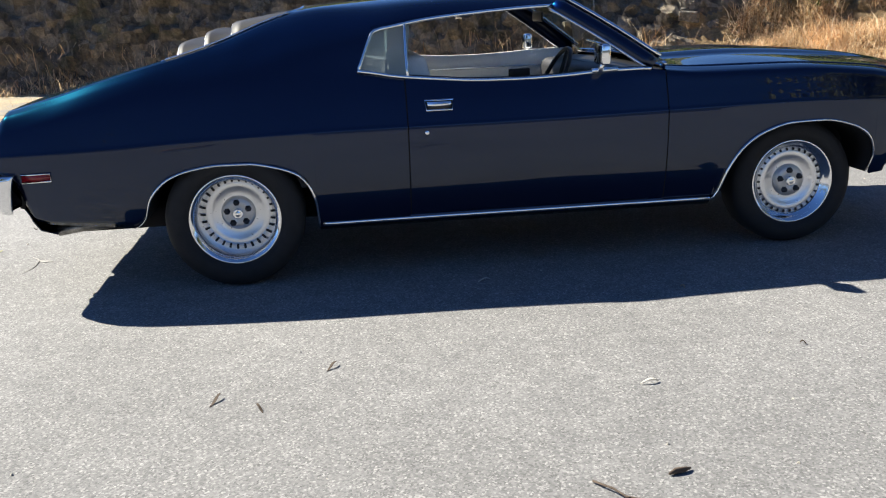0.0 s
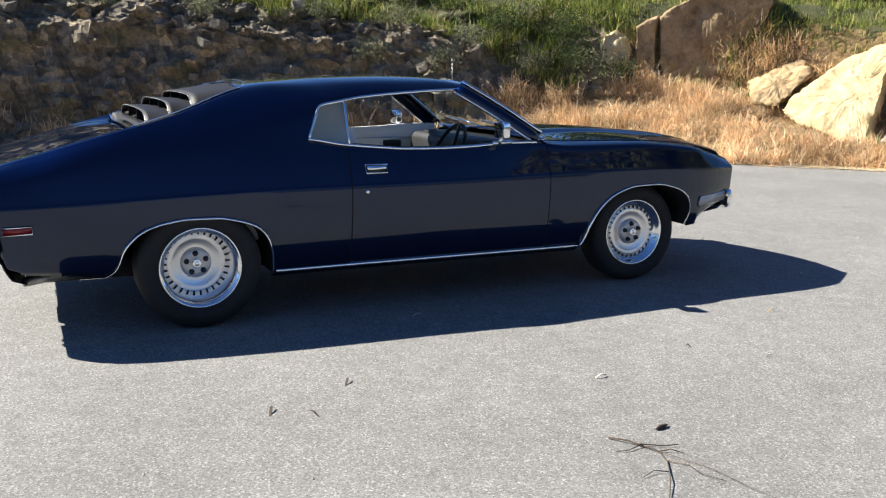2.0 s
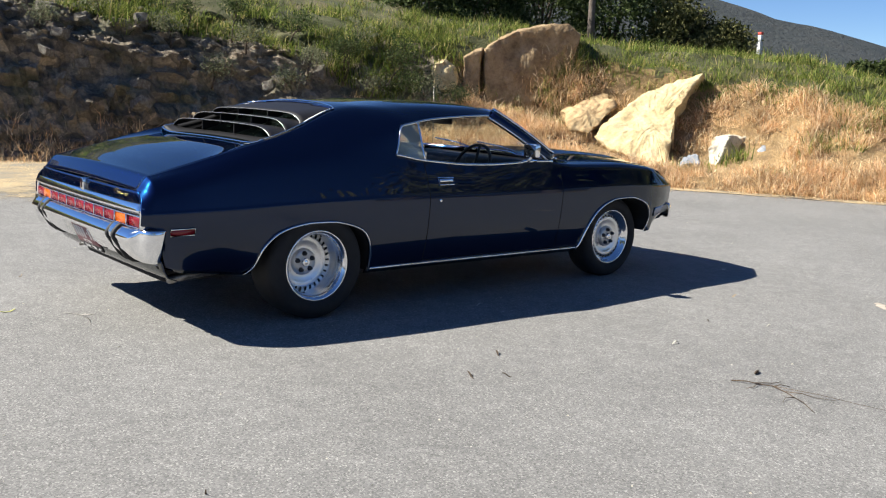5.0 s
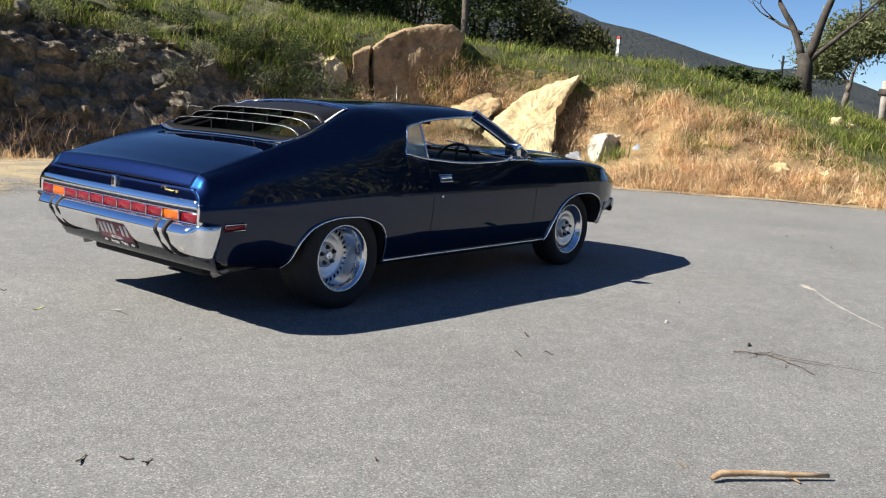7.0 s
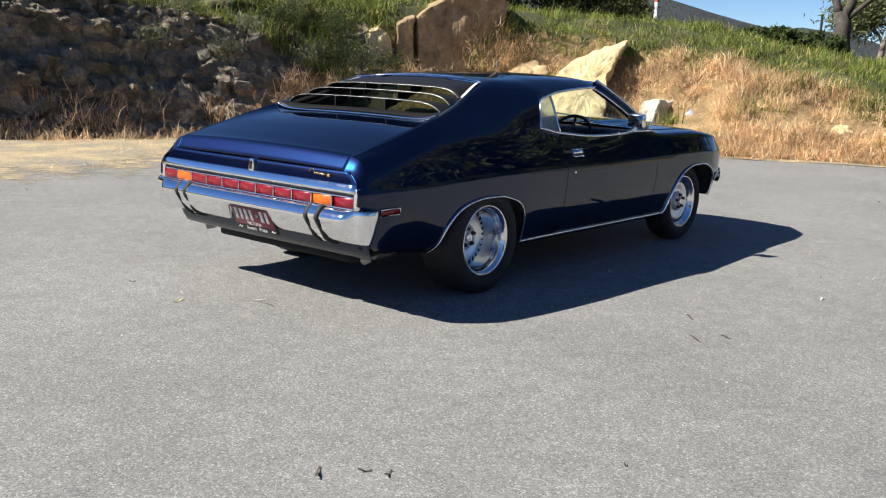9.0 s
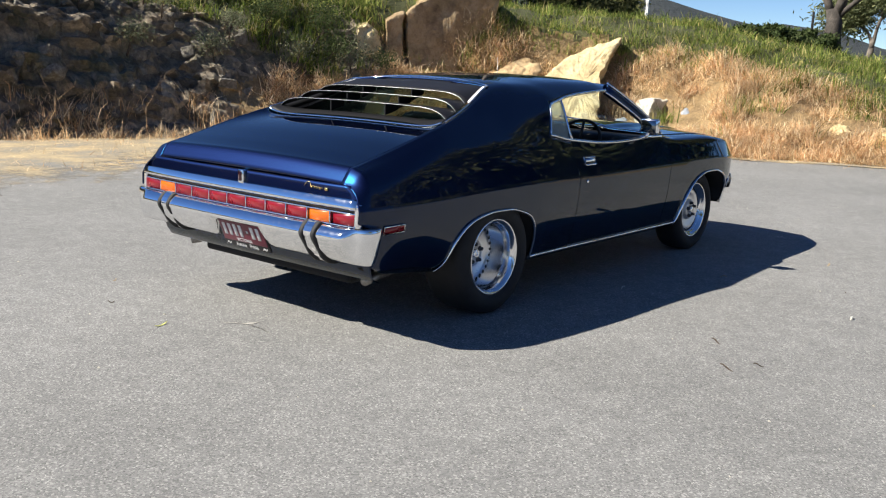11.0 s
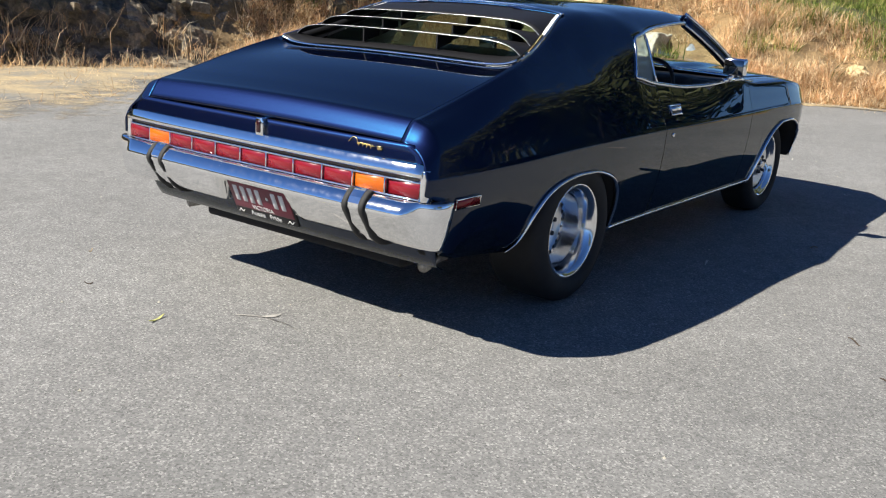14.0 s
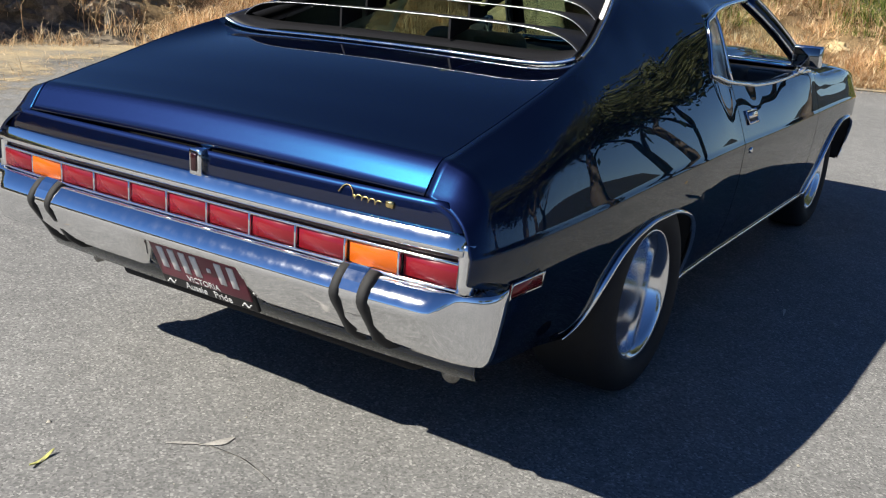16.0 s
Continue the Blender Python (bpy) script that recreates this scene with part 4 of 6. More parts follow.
moss = ramp(WALLROCK, noisy(WALLROCK, 0.9, 7.0, 0.7, v), [(0.52, (0, 0, 0)), (0.62, (0.7, 0.7, 0.7))])
stonec = mixed(WALLROCK, 0.8, mixed(WALLROCK, 1.0, c1, c2, "MULTIPLY"), c3, "MULTIPLY")
wire(WALLROCK, mixed(WALLROCK, moss, stonec, mixed(WALLROCK, 1.0, (0.12, 0.13, 0.075), c2, "MULTIPLY")), bsdf(WALLROCK).inputs["Base Color"])
rocky = bump(WALLROCK, noisy(WALLROCK, 9.0, 8.0, 0.75, layer.outputs[0]), 0.9, 0.08)
bump(WALLROCK, cellc.outputs["Distance"], 0.7, 0.08, rocky)
SLOPE = material("dry_slope_soil", (0.3, 0.2, 0.1), 0.95)
v = coords(SLOPE)
c1 = ramp(SLOPE, noisy(SLOPE, 1.6, 6.0, 0.65, v), [(0.3, (0.16, 0.10, 0.05)), (0.5, (0.34, 0.23, 0.11)), (0.7, (0.44, 0.31, 0.16))])
c2 = ramp(SLOPE, noisy(SLOPE, 22.0, 5.0, 0.7, v), [(0.3, (0.5, 0.5, 0.5)), (0.75, (1.2, 1.2, 1.2))])
wire(SLOPE, mixed(SLOPE, 1.0, c1, c2, "MULTIPLY"), bsdf(SLOPE).inputs["Base Color"])
bump(SLOPE, noisy(SLOPE, 16.0, 6.0, 0.7, v), 0.8, 0.05)
TURF = material("green_turf", (0.08, 0.12, 0.03), 0.95)
v = coords(TURF)
c1 = ramp(TURF, noisy(TURF, 1.1, 6.0, 0.65, v), [(0.3, (0.035, 0.04, 0.015)), (0.5, (0.075, 0.08, 0.03)), (0.7, (0.16, 0.13, 0.07))])
wire(TURF, c1, bsdf(TURF).inputs["Base Color"])
bump(TURF, noisy(TURF, 25.0, 5.0, 0.7, v), 0.9, 0.05)


def rock_mat(name, stops, scale=2.5, fine=18.0, dist=0.04):
    m = material(name, stops[0][1], 0.9)
    v = coords(m)
    a = ramp(m, noisy(m, scale, 7.0, 0.68, v), stops)
    b = ramp(m, noisy(m, fine, 7.0, 0.7, v), [(0.28, (0.62, 0.6, 0.58)), (0.5, (1.0, 1.0, 1.0)), (0.8, (1.18, 1.18, 1.18))])
    wire(m, mixed(m, 0.85, a, b, "MULTIPLY"), bsdf(m).inputs["Base Color"])
    bump(m, noisy(m, fine * 0.6, 8.0, 0.7, v), 0.75, dist)
    return m


SANDSTONE = rock_mat("pale_sandstone", [(0.3, (0.46, 0.34, 0.17)), (0.5, (0.60, 0.47, 0.26)), (0.75, (0.68, 0.57, 0.36))])
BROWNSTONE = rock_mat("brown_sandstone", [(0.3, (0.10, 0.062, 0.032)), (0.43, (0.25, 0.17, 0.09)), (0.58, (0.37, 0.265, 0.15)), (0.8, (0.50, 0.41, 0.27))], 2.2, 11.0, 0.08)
EARTHSTONE = rock_mat("earthy_stone", [(0.3, (0.25, 0.16, 0.08)), (0.5, (0.42, 0.30, 0.16)), (0.75, (0.52, 0.41, 0.24))], 3.5)
WHITESTONE = rock_mat("white_quartz_rock", [(0.3, (0.20, 0.19, 0.17)), (0.45, (0.46, 0.42, 0.34)), (0.65, (0.62, 0.58, 0.50))], 5.0)
GREYSTONE = rock_mat("blue_grey_rock", [(0.3, (0.13, 0.15, 0.18)), (0.6, (0.36, 0.38, 0.41))], 5.0)
WALLSTONE = rock_mat("wall_stone", [(0.3, (0.085, 0.075, 0.06)), (0.5, (0.18, 0.16, 0.13)), (0.75, (0.33, 0.31, 0.27))], 3.0)


def blade_mat(name, stops, rough=0.8, through=0.35, low=0.55):
    m = material(name, stops[0][1], rough, spec=0.2)
    g = m.node_tree.nodes.new("ShaderNodeNewGeometry")
    c = ramp(m, g.outputs["Random Per Island"], stops)
    c = mixed(m, 1.0, c, ramp(m, noisy(m, 1.6, 4.0, 0.65), [(0.32, (low, low * 0.95, low * 0.86)), (0.48, (0.95, 0.93, 0.89)), (0.68, (1.22, 1.18, 1.12))]), "MULTIPLY")
    wire(m, c, bsdf(m).inputs["Base Color"])
    t, x = m.node_tree.nodes.new("ShaderNodeBsdfTranslucent"), m.node_tree.nodes.new("ShaderNodeMixShader")
    wire(m, c, t.inputs[0])
    x.inputs[0].default_value = through
    wire(m, bsdf(m).outputs[0], x.inputs[1])
    wire(m, t.outputs[0], x.inputs[2])
    wire(m, x.outputs[0], m.node_tree.nodes["Material Output"].inputs[0])
    return m


DRY = blade_mat("dry_grass_blades", [(0.0, (0.42, 0.24, 0.12)), (0.25, (0.66, 0.46, 0.27)), (0.55, (0.82, 0.63, 0.41)), (0.85, (0.90, 0.78, 0.57)), (1.0, (0.64, 0.38, 0.22))])
GREEN = blade_mat("green_grass_blades", [(0.0, (0.045, 0.075, 0.015)), (0.3, (0.12, 0.17, 0.035)), (0.6, (0.23, 0.29, 0.065)), (0.85, (0.34, 0.36, 0.11)), (1.0, (0.55, 0.44, 0.21))], low=0.3)
LEAF = blade_mat("gum_leaves", [(0.0, (0.07, 0.09, 0.045)), (0.5, (0.15, 0.175, 0.085)), (1.0, (0.28, 0.30, 0.16))])
BUSH = blade_mat("shrub_leaves", [(0.0, (0.03, 0.05, 0.015)), (0.5, (0.06, 0.09, 0.03)), (1.0, (0.13, 0.16, 0.07))])
OLIVE = blade_mat("olive_shrub_leaves", [(0.0, (0.06, 0.07, 0.025)), (0.5, (0.12, 0.13, 0.05)), (1.0, (0.22, 0.22, 0.10))])
GREYLEAF = blade_mat("grey_green_leaves", [(0.0, (0.09, 0.11, 0.06)), (0.5, (0.18, 0.20, 0.12)), (1.0, (0.32, 0.33, 0.22))])
BARK = grainy("gum_bark", [(0.3, (0.07, 0.055, 0.045)), (0.5, (0.14, 0.115, 0.095)), (0.75, (0.24, 0.21, 0.18))], 3.0, 0.9, 25.0, 0.6, 0.03)
TWIG = grainy("dead_twig", [(0.3, (0.05, 0.035, 0.025)), (0.7, (0.14, 0.10, 0.07))], 8.0, 0.9, 60.0, 0.5, 0.004)
STICKW = grainy("weathered_stick", [(0.3, (0.22, 0.13, 0.07)), (0.5, (0.42, 0.28, 0.16)), (0.75, (0.58, 0.45, 0.30))], 14.0, 0.85, 90.0, 0.5, 0.004)

# ---- ground ----
bm = bmesh.new()
bm.faces.new([bm.verts.new(p) for p in ((-1500, -1500, 0), (1500, -1500, 0), (1500, 1500, 0), (-1500, 1500, 0))])
tagged(part("ground", bm, ASPHALT, smooth=False), "worn grey asphalt with fine pale aggregate", "ground", kind="structure")

FOOT = ((-40, 16.5), (-15, 13.0), (-6, 11.8), (0, 10.9), (2.2, 10.3), (4.7, 9.6), (6.5, 8.2), (8, 6.5), (9, 5.4), (10.3, 4.2), (11.6, 2.2), (12.3, 1.0), (13, -1.3), (13.4, -4), (14, -10), (15, -30))
FPTS = np.array(FOOT, float)
FRUN = np.cumsum([0, *np.hypot(*np.diff(FPTS, axis=0).T)])
FRUN += 30.3 - FRUN[3]
DIST = (0, 0.5, 1.0, 1.6, 2.2, 2.8, 3.4, 4.0, 5.0, 8.0, 16.0, 45.0)
PROFILE = {
    -10: (0, 0.35, 2.1, 2.7, 3.0, 3.3, 3.6, 3.85, 4.3, 5.2, 6.5, 9),
    31.5: (0, 0.35, 2.1, 2.6, 2.9, 3.2, 3.5, 3.75, 4.2, 5.2, 6.5, 9),
    34.5: (0, 0.32, 1.75, 2.2, 2.5, 2.8, 3.1, 3.4, 3.9, 4.8, 6.0, 8),
    36.0: (0, 0.30, 1.0, 1.95, 2.3, 2.55, 2.8, 3.05, 3.4, 3.9, 4.8, 6),
    37.2: (0, 0.25, 0.5, 0.9, 1.8, 2.35, 2.6, 2.8, 3.15, 3.7, 4.4, 5.5),
    38.3: (0, 0.22, 0.42, 0.7, 0.95, 1.5, 2.45, 2.7, 2.95, 3.4, 4.0, 5),
    39.5: (0, 0.22, 0.40, 0.60, 0.80, 0.98, 1.2, 2.6, 2.9, 3.25, 3.8, 4.5),
    41.2: (0, 0.20, 0.36, 0.52, 0.68, 0.84, 1.02, 2.30, 2.75, 3.05, 3.5, 3.8),
    43: (0, 0.14, 0.22, 0.28, 0.34, 0.55, 1.15, 2.2, 2.58, 2.85, 2.9, 2.5),
    44.2: (0, 0.16, 0.28, 0.38, 0.52, 1.0, 1.75, 2.1, 2.45, 2.7, 2.7, 2.2),
    45.5: (0, 0.25, 0.5, 0.80, 1.15, 1.52, 1.85, 2.08, 2.38, 2.55, 2.5, 2),
    47.3: (0, 0.25, 0.5, 0.82, 1.13, 1.40, 1.56, 1.64, 1.78, 1.95, 1.9, 1.2),
    49: (0, 0.2, 0.4, 0.65, 0.9, 1.06, 1.16, 1.2, 1.25, 1.25, 1.1, 0.5),
    52: (0, 0.1, 0.2, 0.35, 0.5, 0.58, 0.61, 0.63, 0.65, 0.6, 0.5, 0.2),
    90: (0, 0.1, 0.2, 0.3, 0.4, 0.47, 0.5, 0.5, 0.5, 0.5, 0.4, 0.2),
}
PKEYS, PVALS = np.array(list(PROFILE), float), np.array(list(PROFILE.values()), float)


def along(s):
    return np.stack([pchip(FRUN, FPTS[:, 0], s), pchip(FRUN, FPTS[:, 1], s)], 1)


FSTEP = np.arange(-20.0, 100.0, 0.02)
FPLACE, FAHEAD = along(FSTEP), along(FSTEP + 0.7) - along(FSTEP - 0.7)
FAHEAD = FAHEAD / np.maximum(1e-9, np.linalg.norm(FAHEAD, axis=1))[:, None]


def foot(s):
    """Plan place of the bank's foot and its outward normal."""
    k = min(len(FSTEP) - 2, max(0, int((s + 20.0) / 0.02)))
    u = (s + 20.0) / 0.02 - k
    p = FPLACE[k] * (1 - u) + FPLACE[k + 1] * u
    return p, np.array([-FAHEAD[k][1], FAHEAD[k][0]])


def bank_h(s, d):
    k = int(min(len(PKEYS) - 2, max(0, np.searchsorted(PKEYS, s, "right") - 1)))
    u = min(1.0, max(0.0, (s - PKEYS[k]) / (PKEYS[k + 1] - PKEYS[k])))
    return float(np.interp(d, DIST, PVALS[k]) * (1 - u) + np.interp(d, DIST, PVALS[k + 1]) * u)


def rough(p, f, o=5):
    return noise.fractal(Vector(p) * f, 0.9, 2.1, o)


def block(p):
    """One random step for each broken block of rock."""
    q = noise.voronoi(Vector(p))[1][0]
    return abs(math.sin(q.x * 12.9 + q.y * 78.2 + q.z * 37.7) * 43758.5) % 1.0


def bank_point(s, d):
    p, n = foot(s)
    h = bank_h(s, d)
    x, y = p + n * d
    wall = max(0.0, min(1.0, (37.2 - s) / 1.5)) * max(0.0, min(1.0, d / 0.4)) * max(0.0, min(1.0, (2.6 - d) / 0.8))
    wall = max(wall, 0.8 * max(0.0, min(1.0, (39.0 - s) / 0.5)) * max(0.0, min(1.0, (d - 1.5) / 0.4)) * max(0.0, min(1.0, (3.4 - d) / 0.4)) * (s > 34))
    r = rough((x, y, h * 1.6), 0.9) * 0.24 + rough((x + 5, y, h * 2.2), 3.2, 4) * 0.10
    if wall > 0:
        r += (block((x * 2.0, y * 2.0, h * 3.4)) - 0.5) * 0.26 + (block((x * 5.0, y * 5.0, h * 8.0)) - 0.5) * 0.10
    out = -wall * (0.55 * max(0, r + 0.08) + r * 0.5)
    soft = (1 - wall) * min(1.0, d / 0.6)
    z = h + wall * r * 0.35 + soft * (rough((x, y, 3), 0.7) * 0.10 + rough((x, y, 9), 2.6, 3) * 0.05)
    return Vector((x + n[0] * out, y + n[1] * out, max(-0.03, z) if d > 0 else -0.03))


SS = np.concatenate([np.linspace(-9, 22, 40)[:-1], np.linspace(22, 38.5, 260)[:-1], np.linspace(38.5, 52, 120), np.linspace(52, 76, 30)[1:]])
DD = np.concatenate([np.linspace(0, 2.2, 56)[:-1], np.linspace(2.2, 4.4, 40), np.linspace(4.4, 9, 18)[1:], np.linspace(9, 45, 14)[1:]])
rows_bank = [[bank_point(s, d) for d in DD] for s in SS]
bm = grid_bm(rows_bank, flip=True)
def lip_at(s):
    """How far behind the foot the green turf begins."""
    return float(np.interp(s, (37, 38.4, 39.5, 41.2, 43, 44.2, 45.5, 46.5, 48.5, 60), (2.5, 3.1, 3.7, 4.05, 3.85, 3.5, 3.1, 2.6, 1.2, 0.6)))


bank = part("bank", bm, [WALLROCK, SLOPE, TURF])
cols = len(DD) - 1
idx = []
for s in SS[:-1]:
    for d in DD[:-1]:
        edge = 0.35 * noise.noise((s * 0.8, d * 1.3, 0)) + 0.25 * noise.noise((s * 3, d * 3, 5))
        if s + 2 * edge < 36.6:
            idx.append(0 if d + 0.9 * edge < 2.0 else 2)
        elif s < 39.2 and 1.5 + 0.6 * (s - 37) < d + 0.4 * edge < 3.3:
            idx.append(0)
        else:
            idx.append(1 if d + 1.2 * edge < lip_at(s) + 0.2 else 2)
bank.data.polygons.foreach_set("material_index", idx)
bank.data.polygons.foreach_set("use_smooth", [k > 0 for k in idx])
tagged(bank, "earth bank with a dark cut-rock wall and dry slopes", "bank", kind="structure")

# straw-strewn verge between asphalt and wall
edge_a = [(-9, 8.0), (-5, 7.0), (-2, 5.8), (0.2, 5.1), (1.6, 5.1), (2.6, 6.0), (3.6, 6.8), (4.6, 7.4), (5.8, 7.7), (6.9, 6.7), (7.9, 5.7), (9.0, 4.9), (10.2, 3.7), (11.3, 1.8), (12.0, 0.7), (12.65, -1.4), (13.1, -4), (13.6, -10)]
ex, ey = [p[0] for p in edge_a], [p[1] for p in edge_a]
er = np.cumsum([0, *np.hypot(np.diff(ex), np.diff(ey))])
VERGE = material("sandy_straw_verge", (0.4, 0.3, 0.17), 0.95)
v = coords(VERGE)
n1 = noisy(VERGE, 1.1, 8.0, 0.7, v)
n2 = noisy(VERGE, 30.0, 4.0, 0.7, v)
c = ramp(VERGE, n1, [(0.36, (0.23, 0.22, 0.20)), (0.48, (0.34, 0.28, 0.19)), (0.62, (0.52, 0.40, 0.23)), (0.8, (0.60, 0.48, 0.29))])
cover = VERGE.node_tree.nodes.new("ShaderNodeAttribute")
cover.attribute_name = "cover"
add = VERGE.node_tree.nodes.new("ShaderNodeMath")
add.operation = "ADD"
wire(VERGE, cover.outputs["Fac"], add.inputs[0])
wire(VERGE, noisy(VERGE, 2.4, 9.0, 0.78, v), add.inputs[1])
veil, clear = VERGE.node_tree.nodes.new("ShaderNodeMixShader"), VERGE.node_tree.nodes.new("ShaderNodeBsdfTransparent")
wire(VERGE, ramp(VERGE, add.outputs[0], [(0.55, (0, 0, 0)), (0.75, (0.9, 0.9, 0.9))]), veil.inputs[0])
wire(VERGE, clear.outputs[0], veil.inputs[1])
wire(VERGE, bsdf(VERGE).outputs[0], veil.inputs[2])
wire(VERGE, veil.outputs[0], VERGE.node_tree.nodes["Material Output"].inputs[0])
wire(VERGE, mixed(VERGE, 0.8, c, ramp(VERGE, n2, [(0.3, (0.6, 0.6, 0.6)), (0.7, (1.2, 1.2, 1.2))]), "MULTIPLY"), bsdf(VERGE).inputs["Base Color"])
bump(VERGE, n2, 0.6, 0.01)
VK = (0, 0.12, 0.25, 0.4, 0.55, 0.75, 1)
rows = []
for u in np.linspace(0, 1, 220):
    q = u * er[-1]
    a = np.array([pchip(er, ex, q), pchip(er, ey, q)])
    a = a + np.array([noise.noise((q * 1.7, 0, 0)), noise.noise((q * 1.9, 7, 0))]) * 0.22 + np.array([noise.noise((q * 6, 0, 3)), noise.noise((q * 6, 7, 3))]) * 0.08
    s = np.interp(u, (0, 0.2, 0.45, 0.62, 0.8, 1), (21.5, 29.5, 35.5, 41.5, 47.0, 58.0))
    p, n = foot(s)
    b = p + n * 0.1
    rows.append([(a[0] * (1 - k) + b[0] * k, a[1] * (1 - k) + b[1] * k, 0.005 + 0.014 * k * (1 + noise.noise((q, k * 3, 1)))) for k in VK])
verge = part("verge", grid_bm(rows), VERGE)
attr = verge.data.attributes.new("cover", "FLOAT", "POINT")
attr.data.foreach_set("value", [0.55 * min(1, k * 1.6) for r in rows for k in VK])
tagged(verge, "sandy verge littered with dry straw", "verge", kind="structure")

# distant hills, one sheet all round
HILL = grainy("wooded_hill", [(0.3, (0.012, 0.020, 0.024)), (0.5, (0.028, 0.036, 0.038)), (0.75, (0.05, 0.052, 0.05))], 0.03, 0.95, 0.3, 1.0, 4.0)
rows = []
AZ = (-180, -150, -120, -90, -60, -35, -10, 5, 12.3, 14.9, 17.4, 19.9, 21.5, 24.6, 28.4, 31, 40, 60, 90, 120, 150, 180)
EL = (3.5, 4.5, 3.5, 4.5, 5.0, 4.0, 2.0, 1.0, 1.3, 1.9, 2.75, 3.1, 2.9, 3.7, 4.8, 5.3, 8.0, 9.0, 7, 5, 4.0, 3.5)
for az in np.linspace(-180, 180, 361):
    el = float(np.interp(az, AZ, EL)) + 0.12 * noise.noise((az * 0.35, 0, 0)) + 0.05 * noise.noise((az * 1.7, 3, 0))
    a = radians(az)
    rows.append([(-4 + r * math.cos(a), -5 + r * math.sin(a), h) for r, h in ((330, -2), (420, 420 * math.tan(radians(el)) * 0.55), (520, 520 * math.tan(radians(el)) + 1.3), (700, 0))])
tagged(part("backdrop_hills", grid_bm(rows), HILL), "dark wooded hills far away", "hills", kind="structure")


# ---- rocks ----
def stone_bm(size, seed, cut=0.35, sub=3, rough_k=0.16, flats=7):
    """A broken stone: a ball cut by random flats, with noise."""
    rng = random.Random(seed)
    bm = bmesh.new()
    bmesh.ops.create_icosphere(bm, subdivisions=sub, radius=1)
    cuts = []
    for _ in range(flats):
        n = Vector((rng.uniform(-1, 1), rng.uniform(-1, 1), rng.uniform(-0.7, 1))).normalized()
        cuts.append((n, rng.uniform(0.42, 0.78)))
    for v in bm.verts:
        p = v.co.copy()
        for n, d in cuts:
            k = p.dot(n)
            if k > d:
                p -= n * (k - d) * 0.92
        p += p.normalized() * rough_k * noise.fractal(p * 1.8 + Vector((seed * 3.1, 0, 0)), 1.0, 2.0, 4)
        v.co = Vector((p.x * size[0], p.y * size[1], p.z * size[2]))
    return bm


def stone(name, place, size, seed, mat, label, turn=0, tilt=0, group="", flats=18):
    ob = part(name, stone_bm(size, seed, sub=5, flats=flats, rough_k=0.34 if flats > 12 else 0.15), mat)
    ob.matrix_world = Matrix.Translation(place) @ pose(0, 0, 0, tilt, 0, turn)
    return tagged(ob, label, "rock", group)


def slab_rock(name, face, back, drop, mat, label, seed, relief=0.05, freq=1.4):
    """A block with one broad broken face: its outline, and how far it runs back."""
    c = sum((Vector(p) for p in face), Vector()) / len(face)
    bm = bmesh.new()
    rings = []
    for k, scale, dep in ((0, 0.30, 0.0), (1, 0.62, 0.0), (2, 0.86, 0.0), (3, 0.97, 0.015), (4, 1.0, 0.06), (5, 1.01, 0.3), (6, 1.0, 0.62), (7, 0.96, 1.0)):
        ring = []
        m = len(face)
        for j in range(m * 6):
            a, b, u = Vector(face[j // 6]), Vector(face[(j // 6 + 1) % m]), (j % 6) / 6
            p = c + (a.lerp(b, u) - c) * scale + Vector(back) * dep + Vector((0, 0, -drop * dep))
            ring.append(bm.verts.new(p))
        rings.append(ring)
    for a, b in zip(rings, rings[1:]):
        for j in range(len(a)):
            bm.faces.new((a[j], a[(j + 1) % len(a)], b[(j + 1) % len(a)], b[j]))
    bm.faces.new(rings[0][::-1])
    bm.faces.new(rings[-1])
    bmesh.ops.triangulate(bm, faces=bm.faces)
    bmesh.ops.subdivide_edges(bm, edges=bm.edges[:], cuts=2, use_grid_fill=True)
    bmesh.ops.recalc_face_normals(bm, faces=bm.faces)
    for v in bm.verts:
        q = v.co + Vector((seed, 0, 0))
        ledge = math.floor(noise.fractal(q * 0.8, 1.0, 2.0, 3) * 4) * 0.25
        k = noise.fractal(q * freq, 0.9, 2.1, 6) * relief + ledge * relief * 0.5 - relief * 0.5 * max(0.0, 0.08 - abs(noise.noise(q * 0.9 + Vector((3, 1, 7))))) * 8
        v.co += v.normal * k
    return tagged(part(name, bm, mat), label, "rock")


# lit slab, brown block and the blocks beside it
slab_rock("boulder", [(13.39, 5.8, 2.1), (13.07, 6.04, 1.98), (12.7, 6.33, 1.85), (12.22, 6.51, 1.58), (11.73, 6.61, 1.27), (11.27, 6.64, 0.94), (11.05, 6.63, 0.77), (11.02, 6.3, 0.6), (11.11, 5.75, 0.41), (11.17, 5.33, 0.26), (11.28, 4.94, 0.16), (11.66, 5.2, 0.56), (12.06, 5.42, 0.95), (12.42, 5.65, 1.33), (12.85, 5.75, 1.68)], (1.0, 0.75, -0.25), 0.1, SANDSTONE, "huge pale sandstone slab leaning out of the slope", 2.0, 0.075, 1.9)
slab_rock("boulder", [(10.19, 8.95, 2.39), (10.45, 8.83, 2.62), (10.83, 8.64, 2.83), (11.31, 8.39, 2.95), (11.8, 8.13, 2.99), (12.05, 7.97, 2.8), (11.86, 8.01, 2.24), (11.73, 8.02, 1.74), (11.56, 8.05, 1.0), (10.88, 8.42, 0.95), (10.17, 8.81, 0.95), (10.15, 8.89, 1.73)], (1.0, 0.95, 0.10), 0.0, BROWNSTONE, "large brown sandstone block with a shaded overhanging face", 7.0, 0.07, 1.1)
